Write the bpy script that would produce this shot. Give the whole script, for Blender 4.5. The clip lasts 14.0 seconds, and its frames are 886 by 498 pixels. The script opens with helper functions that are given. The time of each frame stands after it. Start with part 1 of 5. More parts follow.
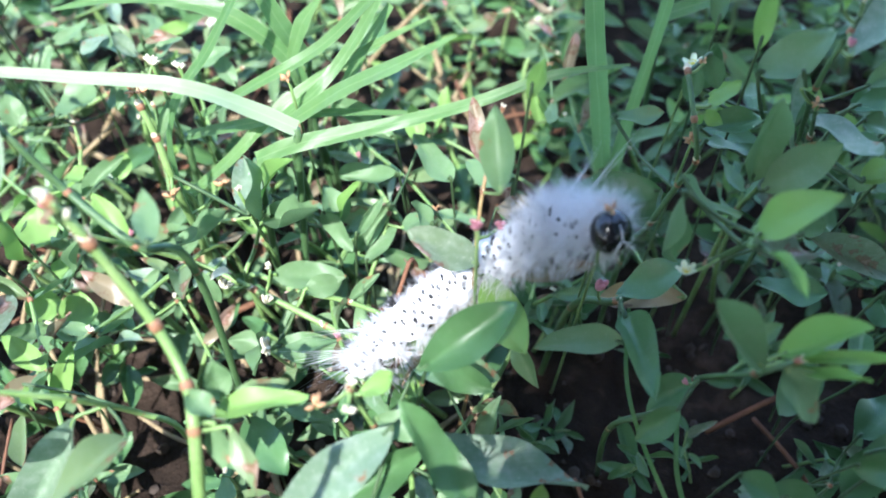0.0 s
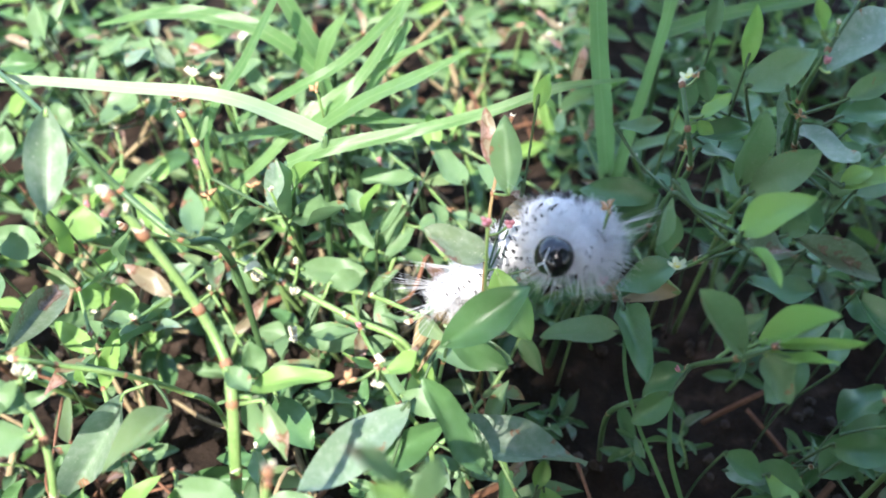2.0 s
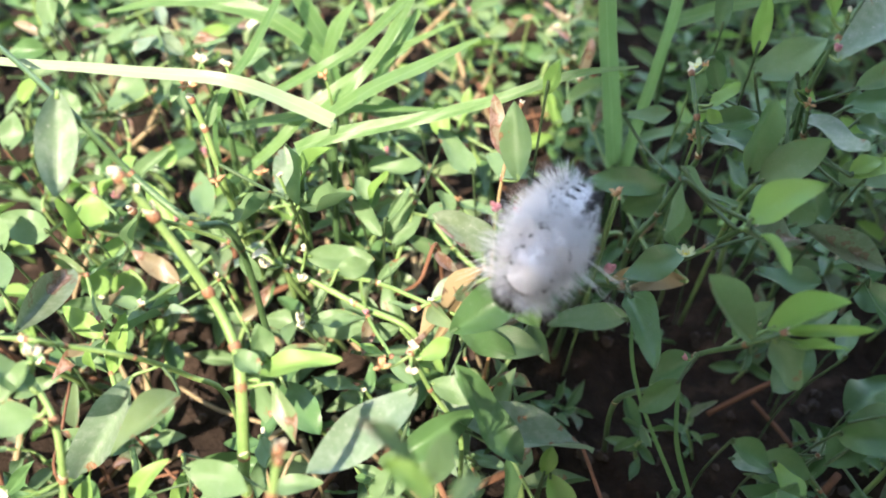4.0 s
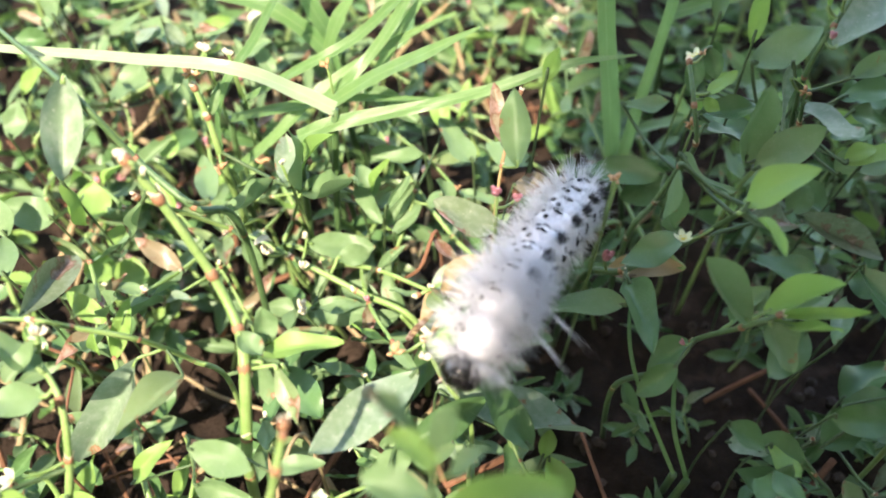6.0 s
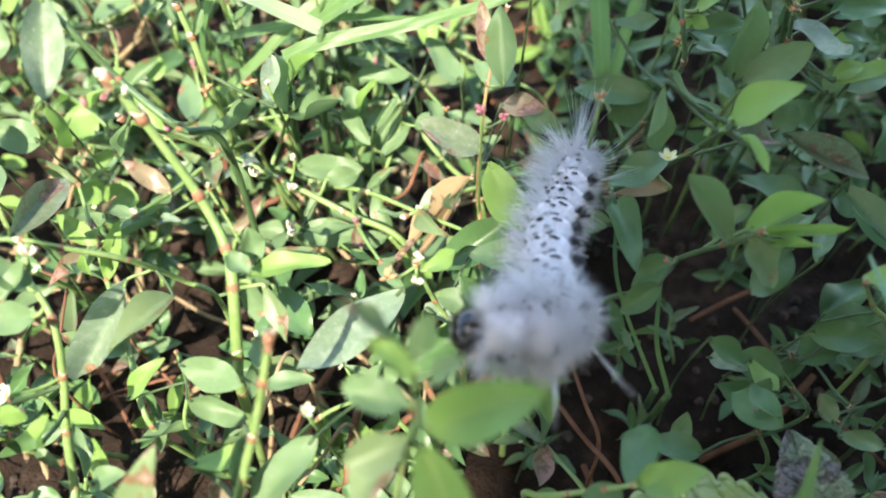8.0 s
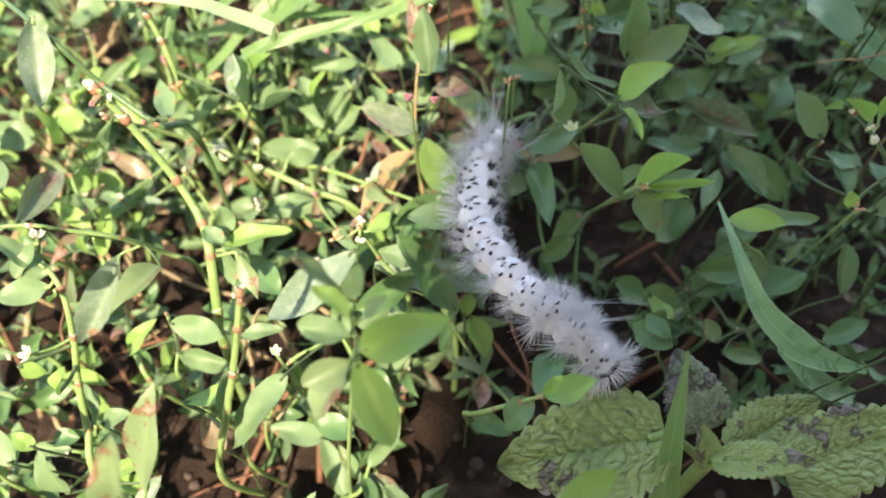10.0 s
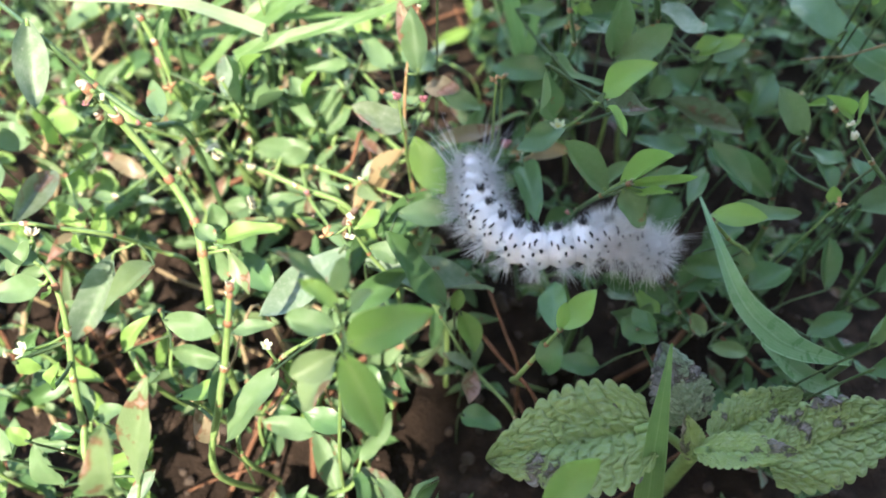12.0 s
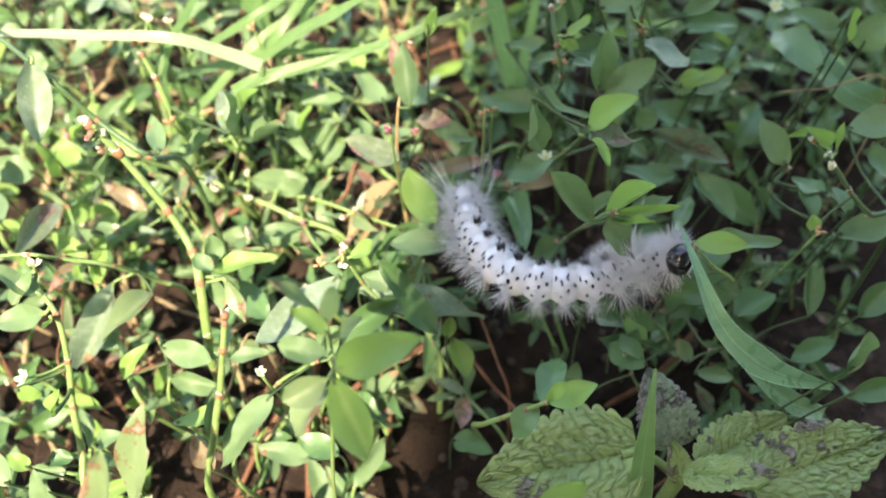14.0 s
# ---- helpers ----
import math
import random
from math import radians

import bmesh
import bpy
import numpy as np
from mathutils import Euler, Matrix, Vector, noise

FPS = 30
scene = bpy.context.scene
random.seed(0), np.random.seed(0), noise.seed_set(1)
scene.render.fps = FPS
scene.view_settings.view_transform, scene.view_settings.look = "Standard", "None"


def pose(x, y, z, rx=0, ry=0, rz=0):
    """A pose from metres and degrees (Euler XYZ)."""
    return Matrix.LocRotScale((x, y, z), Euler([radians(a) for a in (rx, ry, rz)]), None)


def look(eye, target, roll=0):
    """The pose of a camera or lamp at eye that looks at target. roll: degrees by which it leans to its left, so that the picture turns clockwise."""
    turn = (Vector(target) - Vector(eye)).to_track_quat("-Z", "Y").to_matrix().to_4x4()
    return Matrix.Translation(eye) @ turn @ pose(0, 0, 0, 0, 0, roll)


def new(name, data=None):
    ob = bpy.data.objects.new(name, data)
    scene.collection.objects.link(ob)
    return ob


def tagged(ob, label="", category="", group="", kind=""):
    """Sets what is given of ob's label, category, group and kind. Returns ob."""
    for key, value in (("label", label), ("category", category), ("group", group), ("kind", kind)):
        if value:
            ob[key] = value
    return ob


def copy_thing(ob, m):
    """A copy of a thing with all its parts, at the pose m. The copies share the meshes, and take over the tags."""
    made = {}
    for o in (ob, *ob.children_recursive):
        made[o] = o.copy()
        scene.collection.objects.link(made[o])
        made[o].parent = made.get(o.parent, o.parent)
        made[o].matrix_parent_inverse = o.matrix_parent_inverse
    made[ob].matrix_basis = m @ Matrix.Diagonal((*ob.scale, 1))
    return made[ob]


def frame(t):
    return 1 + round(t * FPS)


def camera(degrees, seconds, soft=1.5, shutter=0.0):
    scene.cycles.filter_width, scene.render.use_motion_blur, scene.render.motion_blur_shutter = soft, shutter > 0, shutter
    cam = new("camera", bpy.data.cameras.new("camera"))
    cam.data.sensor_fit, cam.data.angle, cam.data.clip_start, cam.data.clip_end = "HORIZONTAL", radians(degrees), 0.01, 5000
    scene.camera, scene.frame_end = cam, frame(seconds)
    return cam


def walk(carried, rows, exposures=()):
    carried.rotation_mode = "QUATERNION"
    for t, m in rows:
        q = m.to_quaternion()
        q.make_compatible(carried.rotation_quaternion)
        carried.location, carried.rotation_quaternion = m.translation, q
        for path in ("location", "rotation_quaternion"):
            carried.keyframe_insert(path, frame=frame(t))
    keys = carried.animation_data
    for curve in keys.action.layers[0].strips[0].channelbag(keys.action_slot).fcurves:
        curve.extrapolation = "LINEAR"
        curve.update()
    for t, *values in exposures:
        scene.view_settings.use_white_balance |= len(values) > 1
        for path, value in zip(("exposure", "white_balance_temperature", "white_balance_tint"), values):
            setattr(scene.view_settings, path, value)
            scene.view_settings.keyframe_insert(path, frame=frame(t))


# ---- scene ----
cam = camera(54.68, 14.0, soft=1.85)
cam.data.dof.use_dof, cam.data.dof.focus_distance, cam.data.dof.aperture_fstop = True, 0.106, 21.0
ROWS = [
    (0.0, 0.00000, 0.00000, 0.09800, 40.000, -0.000, 0.000),
    (0.5, 0.00048, -0.00205, 0.10019, 40.000, -0.020, 0.206),
    (1.0, 0.00033, -0.00520, 0.10172, 39.840, 0.348, 0.828),
    (1.5, 0.00004, -0.00651, 0.10290, 40.135, 0.265, 1.121),
    (2.0, 0.00029, -0.00718, 0.10414, 40.604, 0.470, 1.082),
    (2.5, 0.00059, -0.00793, 0.10470, 40.910, 0.613, 1.298),
    (3.0, 0.00019, -0.00778, 0.10418, 40.799, 0.516, 1.330),
    (3.5, -0.00029, -0.00796, 0.10341, 40.546, 0.357, 1.465),
    (6.0, -0.00079, -0.01050, 0.10311, 40.486, 0.116, 1.423),
    (6.5, -0.00119, -0.01061, 0.10301, 40.307, 0.007, 1.375),
    (7.0, -0.00046, -0.01030, 0.10249, 39.163, 0.209, 1.795),
    (7.5, -0.00036, -0.01150, 0.10312, 37.163, 0.164, 1.454),
    (8.0, 0.00063, -0.01166, 0.10313, 35.658, 0.179, 1.120),
    (10.3, 0.00694, -0.02338, 0.11885, 33.331, 0.978, -2.158),
    (10.5, 0.00724, -0.02342, 0.11863, 33.388, 1.052, -2.175),
    (11.0, 0.00722, -0.02325, 0.11897, 33.177, 0.834, -2.355),
    (11.5, 0.00758, -0.02396, 0.11925, 33.295, 0.917, -2.347),
    (12.0, 0.00763, -0.02444, 0.11916, 33.501, 1.062, -2.201),
    (12.5, 0.00774, -0.02456, 0.11957, 33.411, 1.038, -1.997),
    (13.0, 0.00805, -0.02517, 0.12023, 33.698, 1.160, -1.968),
    (13.5, 0.00849, -0.02609, 0.12138, 34.755, 1.206, -2.155),
    (14.0, 0.00918, -0.02612, 0.12180, 35.334, 1.325, -2.322),
]
EXPOSURES = [(0, 2.88, 5450, 9), (0.6, 2.92, 5800, 10), (3, 2.94, 6150, 11), (3.5, 2.95, 6700, 13), (6, 2.97, 7150, 13), (6.5, 2.97, 7800, 16), (7.2, 2.95, 7700, 16),
             (8, 2.93, 6700, 11), (10.4, 2.97, 7700, 15), (11, 2.97, 7200, 13), (11.5, 2.98, 6900, 12), (13, 3.0, 6500, 10), (13.5, 3.02, 7000, 12), (14, 3.07, 7500, 13)]
walk(cam, [(t, pose(x, y, z, rx, ry, rz)) for t, x, y, z, rx, ry, rz in ROWS], EXPOSURES)

# ---- world, sun and exposure ----
SUN_AZIMUTH, SUN_HEIGHT = 195.0, 52.0      # degrees: clockwise from +y, above the horizon
world = bpy.data.worlds.new("sky")
scene.world = world
world.use_nodes = True
sky = world.node_tree.nodes.new("ShaderNodeTexSky")
sky.sky_type, sky.sun_disc = "NISHITA", False
sky.air_density, sky.dust_density, sky.ozone_density = 1.0, 2.5, 0.5
sky.sun_elevation, sky.sun_rotation = radians(SUN_HEIGHT), radians(SUN_AZIMUTH)
back = world.node_tree.nodes["Background"]
back.inputs["Strength"].default_value = 0.138
world.node_tree.links.new(sky.outputs[0], back.inputs["Color"])
sun_dir = Vector((math.sin(radians(SUN_AZIMUTH)) * math.cos(radians(SUN_HEIGHT)),
                  math.cos(radians(SUN_AZIMUTH)) * math.cos(radians(SUN_HEIGHT)), math.sin(radians(SUN_HEIGHT))))
sun = new("sun", bpy.data.lights.new("sun", "SUN"))
sun.data.energy, sun.data.angle, sun.data.color = 2.0, radians(0.53), (1.0, 0.91, 0.80)
sun.matrix_world = look(sun_dir * 5, (0, 0, 0))


# ---- materials ----
def rgb(c):
    return (*c, 1.0)


class Mat:
    """A node material with a few shorthands."""

    def __init__(self, name):
        self.m = bpy.data.materials.new(name)
        self.m.use_nodes = True
        self.t = self.m.node_tree
        self.bsdf = self.t.nodes["Principled BSDF"]
        self.out = self.t.nodes["Material Output"]

    def n(self, kind, **settings):
        node = self.t.nodes.new(kind)
        for k, v in settings.items():
            node.inputs[k.replace("_", " ")].default_value = v
        return node

    def link(self, a, b):
        self.t.links.new(a, b)

    def ramp(self, fac, stops):
        r = self.t.nodes.new("ShaderNodeValToRGB")
        e = r.color_ramp.elements
        while len(e) < len(stops):
            e.new(0.5)
        for el, (p, c) in zip(e, stops):
            el.position, el.color = p, rgb(c)
        self.link(fac, r.inputs[0])
        return r.outputs[0]

    def mix(self, fac, a, b):
        x = self.t.nodes.new("ShaderNodeMix")
        x.data_type = "RGBA"
        for sock, v in ((x.inputs["Factor"], fac), (x.inputs[6], a), (x.inputs[7], b)):
            if isinstance(v, (int, float)):
                sock.default_value = v
            elif isinstance(v, tuple):
                sock.default_value = rgb(v)
            else:
                self.link(v, sock)
        return x.outputs[2]

    def math(self, op, a, b=0.0, clamp=False):
        x = self.t.nodes.new("ShaderNodeMath")
        x.operation, x.use_clamp = op, clamp
        for sock, v in zip(x.inputs, (a, b)):
            if isinstance(v, (int, float)):
                sock.default_value = v
            else:
                self.link(v, sock)
        return x.outputs[0]

    def noise(self, scale, coords, detail=3.0, rough=0.55):
        x = self.n("ShaderNodeTexNoise", Scale=scale, Detail=detail, Roughness=rough)
        self.link(coords, x.inputs["Vector"])
        return x.outputs["Fac"]

    def bump(self, height, strength, distance):
        b = self.n("ShaderNodeBump", Strength=strength, Distance=distance)
        self.link(height, b.inputs["Height"])
        self.link(b.outputs[0], self.bsdf.inputs["Normal"])
        return b.outputs[0]


def leaf_material(name, dark, light, under, brown=0.0, scorch=(0.30, 0.13, 0.055), rough=0.30, thin=0.25, dust=0.06, grassy=False):
    """A thin leaf: two greens, midrib and veins, dust, brown blotches, light that shines through."""
    k = Mat(name)
    uv = k.n("ShaderNodeTexCoord").outputs["UV"]
    info = k.n("ShaderNodeObjectInfo")
    geo = k.n("ShaderNodeNewGeometry").outputs["Position"]
    sep = k.n("ShaderNodeSeparateXYZ")
    k.link(uv, sep.inputs[0])
    u, v = sep.outputs[0], sep.outputs[1]
    across = k.math("ABSOLUTE", k.math("SUBTRACT", v, 0.5))
    tone = k.noise(420.0, geo, 3)
    fine = k.noise(2600.0, geo, 3)
    varied = k.math("ADD", k.math("MULTIPLY", info.outputs["Random"], 0.7), k.math("MULTIPLY", tone, 0.45))
    col = k.mix(k.math("SUBTRACT", varied, 0.12, True), dark, light)
    if grassy:
        rib = k.math("SINE", k.math("MULTIPLY", v, 62.0))
        col = k.mix(k.math("MULTIPLY", k.math("ADD", rib, 1.0), 0.05), col, under)
    else:
        slant = k.math("SUBTRACT", k.math("MULTIPLY", u, 46.0), k.math("MULTIPLY", across, 42.0))
        rib = k.math("POWER", k.math("ABSOLUTE", k.math("SINE", slant)), 6.0)
        col = k.mix(k.math("MULTIPLY", k.math("SUBTRACT", 1.0, rib), 0.05), under, col)
    mid = k.math("LESS_THAN", across, 0.03)
    col = k.mix(k.math("MULTIPLY", mid, 0.45), col, under)
    # paler margin paints in the light along the leaf's edge
    lit_rim = k.math("GREATER_THAN", across, 0.455)
    col = k.mix(k.math("MULTIPLY", lit_rim, 0.55), col, under)
    speck = k.math("GREATER_THAN", fine, 0.66)
    col = k.mix(k.math("MULTIPLY", speck, dust * 1.6), col, (0.42, 0.43, 0.36))
    film = k.math("MULTIPLY", k.math("SUBTRACT", k.noise(900.0, geo, 4), 0.42, True), dust * 4)
    col = k.mix(film, col, (0.36, 0.40, 0.34))
    if brown:
        shift = k.n("ShaderNodeVectorMath")
        shift.operation = "ADD"
        k.link(geo, shift.inputs[0])
        k.link(info.outputs["Random"], shift.inputs[1])
        patch = k.noise(300.0, shift.outputs[0], 4, 0.6)
        edge = k.math("ADD", k.math("MULTIPLY", v, 0.12), k.math("MULTIPLY", u, 0.15))
        spot = k.math("ADD", patch, edge)
        col = k.mix(k.math("MULTIPLY", k.math("SUBTRACT", spot, 0.75 - brown, True), 22.0, True), col, tuple(c * 0.7 for c in scorch))
        col = k.mix(k.math("MULTIPLY", k.math("SUBTRACT", spot, 0.80 - brown, True), 16.0, True), col,
                    tuple(c * 0.9 + 0.10 for c in scorch))
    k.link(col, k.bsdf.inputs["Base Color"])
    k.bsdf.inputs["Roughness"].default_value = rough
    k.bsdf.inputs["Specular IOR Level"].default_value = 0.32
    k.link(k.math("ADD", rough - 0.08, k.math("MULTIPLY", tone, 0.22)), k.bsdf.inputs["Roughness"])
    height = k.math("ADD", k.math("MULTIPLY", rib, 0.5), k.math("MULTIPLY", fine, 0.5))
    nrm = k.bump(height, 0.22, 0.00008)
    glow = k.n("ShaderNodeBsdfTranslucent")
    k.link(k.mix(0.45, col, tuple(min(1, c * 2.4) for c in light)), glow.inputs["Color"])
    k.link(nrm, glow.inputs["Normal"])
    both = k.n("ShaderNodeMixShader", Fac=thin)
    k.link(k.bsdf.outputs[0], both.inputs[1])
    k.link(glow.outputs[0], both.inputs[2])
    k.link(both.outputs[0], k.out.inputs["Surface"])
    return k.m


def plain_material(name, a, b, scale, rough=0.6, bump=0.3, depth=0.0002, spec=0.4, metal=0.0):
    """Two colours in grain and patches, with fine relief."""
    k = Mat(name)
    geo = k.n("ShaderNodeTexCoord").outputs["Object"]
    big, small = k.noise(scale, geo, 3), k.noise(scale * 7, geo, 4)
    col = k.mix(k.math("MULTIPLY", k.math("SUBTRACT", big, 0.3, True), 2.2, True), a, b)
    col = k.mix(k.math("MULTIPLY", k.math("SUBTRACT", small, 0.45, True), 1.2, True), col, tuple(c * 0.55 for c in a))
    k.link(col, k.bsdf.inputs["Base Color"])
    k.bsdf.inputs["Roughness"].default_value = rough
    k.bsdf.inputs["Specular IOR Level"].default_value = spec
    k.bsdf.inputs["Metallic"].default_value = metal
    k.bump(small, bump, depth)
    return k.m


def thin_material(name, a, b, scale, thin=0.3, rough=0.6):
    """A pale thin thing (petal, sheath, hair) that lets light through."""
    k = Mat(name)
    geo = k.n("ShaderNodeTexCoord").outputs["Object"]
    col = k.mix(k.noise(scale, geo, 3), a, b)
    k.link(col, k.bsdf.inputs["Base Color"])
    k.bsdf.inputs["Roughness"].default_value = rough
    glow = k.n("ShaderNodeBsdfTranslucent")
    k.link(col, glow.inputs["Color"])
    both = k.n("ShaderNodeMixShader", Fac=thin)
    k.link(k.bsdf.outputs[0], both.inputs[1])
    k.link(glow.outputs[0], both.inputs[2])
    k.link(both.outputs[0], k.out.inputs["Surface"])
    return k.m


LEAF = {
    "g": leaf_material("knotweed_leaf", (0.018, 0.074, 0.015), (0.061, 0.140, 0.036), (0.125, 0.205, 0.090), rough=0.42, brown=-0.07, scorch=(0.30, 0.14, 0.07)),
    # "d" is a darker leaf green, mostly for shade put into the colour
    "d": leaf_material("shade_dark_knotweed_leaf", (0.008, 0.038, 0.010), (0.023, 0.076, 0.018), (0.070, 0.145, 0.050), rough=0.30, dust=0.03, thin=0.12),
    "y": leaf_material("young_knotweed_leaf", (0.058, 0.150, 0.018), (0.104, 0.220, 0.032), (0.187, 0.312, 0.078), dust=0.03, thin=0.34, rough=0.42),
    # real dust, made paler and heavier to paint in the sky's sheen
    "q": leaf_material("dusty_sheen_knotweed_leaf", (0.052, 0.104, 0.062), (0.090, 0.158, 0.092), (0.160, 0.230, 0.140), brown=-0.06, dust=0.36, rough=0.42),
    "p": leaf_material("blotched_knotweed_leaf", (0.039, 0.090, 0.031), (0.074, 0.144, 0.047), (0.148, 0.211, 0.094), brown=0.05, scorch=(0.22, 0.115, 0.06)),
    "b": leaf_material("scorched_knotweed_leaf", (0.028, 0.066, 0.028), (0.055, 0.101, 0.043), (0.117, 0.156, 0.086), brown=0.05, scorch=(0.17, 0.085, 0.055), dust=0.2),
    "r": leaf_material("reddened_knotweed_leaf", (0.058, 0.101, 0.039), (0.109, 0.148, 0.062), (0.218, 0.172, 0.109), brown=0.12, scorch=(0.22, 0.10, 0.06)),
    "o": leaf_material("dead_tan_leaf", (0.10, 0.080, 0.036), (0.17, 0.135, 0.062), (0.28, 0.21, 0.11), brown=0.02, scorch=(0.12, 0.06, 0.035), dust=0.05, rough=0.7, thin=0.2),
}
LEAF["n"] = LEAF["g"]
LEAF["w"] = thin_material("papery_sheath", (0.62, 0.56, 0.40), (0.74, 0.70, 0.55), 900.0)
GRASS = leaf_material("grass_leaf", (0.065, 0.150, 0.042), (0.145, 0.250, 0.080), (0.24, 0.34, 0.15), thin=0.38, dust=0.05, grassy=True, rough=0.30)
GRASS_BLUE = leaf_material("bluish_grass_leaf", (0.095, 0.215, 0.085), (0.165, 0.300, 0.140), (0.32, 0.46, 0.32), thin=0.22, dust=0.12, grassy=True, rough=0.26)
# paler grass copy: the arching blade's sheen put into the colour
GRASS_SHEEN = leaf_material("sheen_pale_grass_leaf", (0.21, 0.29, 0.15), (0.30, 0.38, 0.23), (0.38, 0.46, 0.30), thin=0.3, dust=0.05, grassy=True, rough=0.2)
# darker copy of the grass, with shade put into its colour
GRASS_SHADED = leaf_material("shaded_grass_leaf", (0.045, 0.115, 0.025), (0.080, 0.170, 0.040), (0.14, 0.24, 0.09), thin=0.25, dust=0.05, grassy=True, rough=0.36)
MINT = leaf_material("mint_leaf", (0.040, 0.098, 0.016), (0.130, 0.220, 0.040), (0.24, 0.33, 0.12), brown=0.02, scorch=(0.14, 0.11, 0.10), dust=0.2, rough=0.5, thin=0.25)
MINT_OLD = leaf_material("blighted_mint_leaf", (0.060, 0.100, 0.050), (0.100, 0.150, 0.070), (0.15, 0.20, 0.12), brown=0.13, scorch=(0.075, 0.062, 0.055), dust=0.2, rough=0.6, thin=0.2)
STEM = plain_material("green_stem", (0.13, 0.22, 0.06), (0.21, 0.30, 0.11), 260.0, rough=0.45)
# for dark green stems, and for shaded ones with shade in the colour
STEM_DARK = plain_material("dark_and_shaded_stem", (0.045, 0.095, 0.035), (0.085, 0.15, 0.055), 260.0, rough=0.45)
STEM_RED = plain_material("reddish_stem", (0.24, 0.20, 0.07), (0.40, 0.20, 0.12), 170.0, rough=0.5)
NODE = plain_material("red_node", (0.20, 0.075, 0.042), (0.28, 0.17, 0.085), 500.0, rough=0.5)
SHEATH = LEAF["w"]
PINK = thin_material("pink_bud", (0.42, 0.12, 0.17), (0.62, 0.34, 0.36), 700.0)
PETAL = thin_material("white_petal", (0.72, 0.76, 0.60), (0.62, 0.70, 0.44), 500.0)
POLLEN = plain_material("yellow_pollen", (0.62, 0.55, 0.08), (0.75, 0.66, 0.16), 2500.0)
HUSK = plain_material("brown_husk", (0.36, 0.17, 0.07), (0.55, 0.36, 0.20), 700.0, rough=0.8)
# stalks low in the mat, their shade put into a darker green
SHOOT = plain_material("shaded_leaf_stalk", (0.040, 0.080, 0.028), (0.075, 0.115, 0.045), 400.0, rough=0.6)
STRAW = plain_material("dry_straw", (0.20, 0.15, 0.08), (0.31, 0.24, 0.14), 300.0, rough=0.8, spec=0.2)
TWIG = plain_material("dead_twig", (0.10, 0.048, 0.026), (0.20, 0.10, 0.06), 300.0, rough=0.85, spec=0.15)
BARK = plain_material("bark", (0.10, 0.075, 0.055), (0.20, 0.16, 0.12), 9.0, rough=0.9, depth=0.01)
STONE = plain_material("pebble", (0.03, 0.02, 0.014), (0.07, 0.05, 0.036), 180.0, rough=0.85)
FUR = thin_material("white_fur", (0.84, 0.83, 0.84), (0.78, 0.78, 0.79), 600.0, thin=0.45, rough=0.5)
SKIN = thin_material("white_caterpillar_skin", (0.82, 0.81, 0.82), (0.74, 0.73, 0.75), 900.0, thin=0.0, rough=0.75)
BELLY = plain_material("tan_caterpillar_belly", (0.34, 0.29, 0.24), (0.50, 0.45, 0.39), 700.0, rough=0.6)
BLACK = plain_material("black_hair", (0.012, 0.012, 0.014), (0.020, 0.018, 0.020), 900.0, rough=0.5)
SHELL = plain_material("glossy_black_head", (0.006, 0.006, 0.007), (0.010, 0.009, 0.010), 900.0, rough=0.07, bump=0.0, spec=0.55)
MARK = plain_material("pale_head_mark", (0.72, 0.71, 0.68), (0.60, 0.58, 0.55), 1500.0, rough=0.4)


def soil_material():
    k = Mat("soil")
    geo = k.n("ShaderNodeNewGeometry").outputs["Position"]
    big, mid, fine = k.noise(28.0, geo, 4), k.noise(230.0, geo, 4), k.noise(1700.0, geo, 3)
    col = k.ramp(k.math("ADD", k.math("MULTIPLY", big, 0.45), k.math("MULTIPLY", mid, 0.55)),
                 [(0.30, (0.008, 0.0055, 0.004)), (0.52, (0.025, 0.017, 0.012)), (0.76, (0.100, 0.068, 0.050))])
    col = k.mix(k.math("MULTIPLY", k.math("SUBTRACT", fine, 0.55, True), 1.4, True), col, (0.04, 0.028, 0.02))
    k.link(col, k.bsdf.inputs["Base Color"])
    k.bsdf.inputs["Roughness"].default_value = 0.95
    k.bsdf.inputs["Specular IOR Level"].default_value = 0.1
    k.bump(k.math("ADD", mid, k.math("MULTIPLY", fine, 0.4)), 0.9, 0.0015)
    return k.m


SOIL = soil_material()


GROUND = -0.018        # the soil lies a little below the mat


# ---- mesh helpers ----
def mesh_of(name, bm, material, smooth=True):
    me = bpy.data.meshes.new(name)
    bm.to_mesh(me)
    bm.free()
    for p in me.polygons:
        p.use_smooth = smooth
    for m in material if isinstance(material, (list, tuple)) else [material]:
        me.materials.append(m)
    return me


def part(name, bm, material, parent, label=""):
    ob = new(name, mesh_of(name, bm, material))
    ob.parent = parent
    return tagged(ob, label=label)


def lay(name, me, parent, m, label=""):
    """A part that shares its mesh, at the pose m in its parent's space."""
    ob = new(name, me)
    ob.parent = parent
    ob.matrix_basis = m
    return tagged(ob, label=label)


def smooth_path(points, steps):
    """A Catmull-Rom path through the points."""
    p = [Vector(q) for q in points]
    p = [p[0] * 2 - p[1]] + p + [p[-1] * 2 - p[-2]]
    out = []
    for i in range(1, len(p) - 2):
        a, b, c, d = p[i - 1:i + 3]
        for s in range(steps):
            t = s / steps
            out.append(0.5 * (2 * b + (c - a) * t + (2 * a - 5 * b + 4 * c - d) * t * t + (3 * b - a - 3 * c + d) * t ** 3))
    return out + [p[-2]]


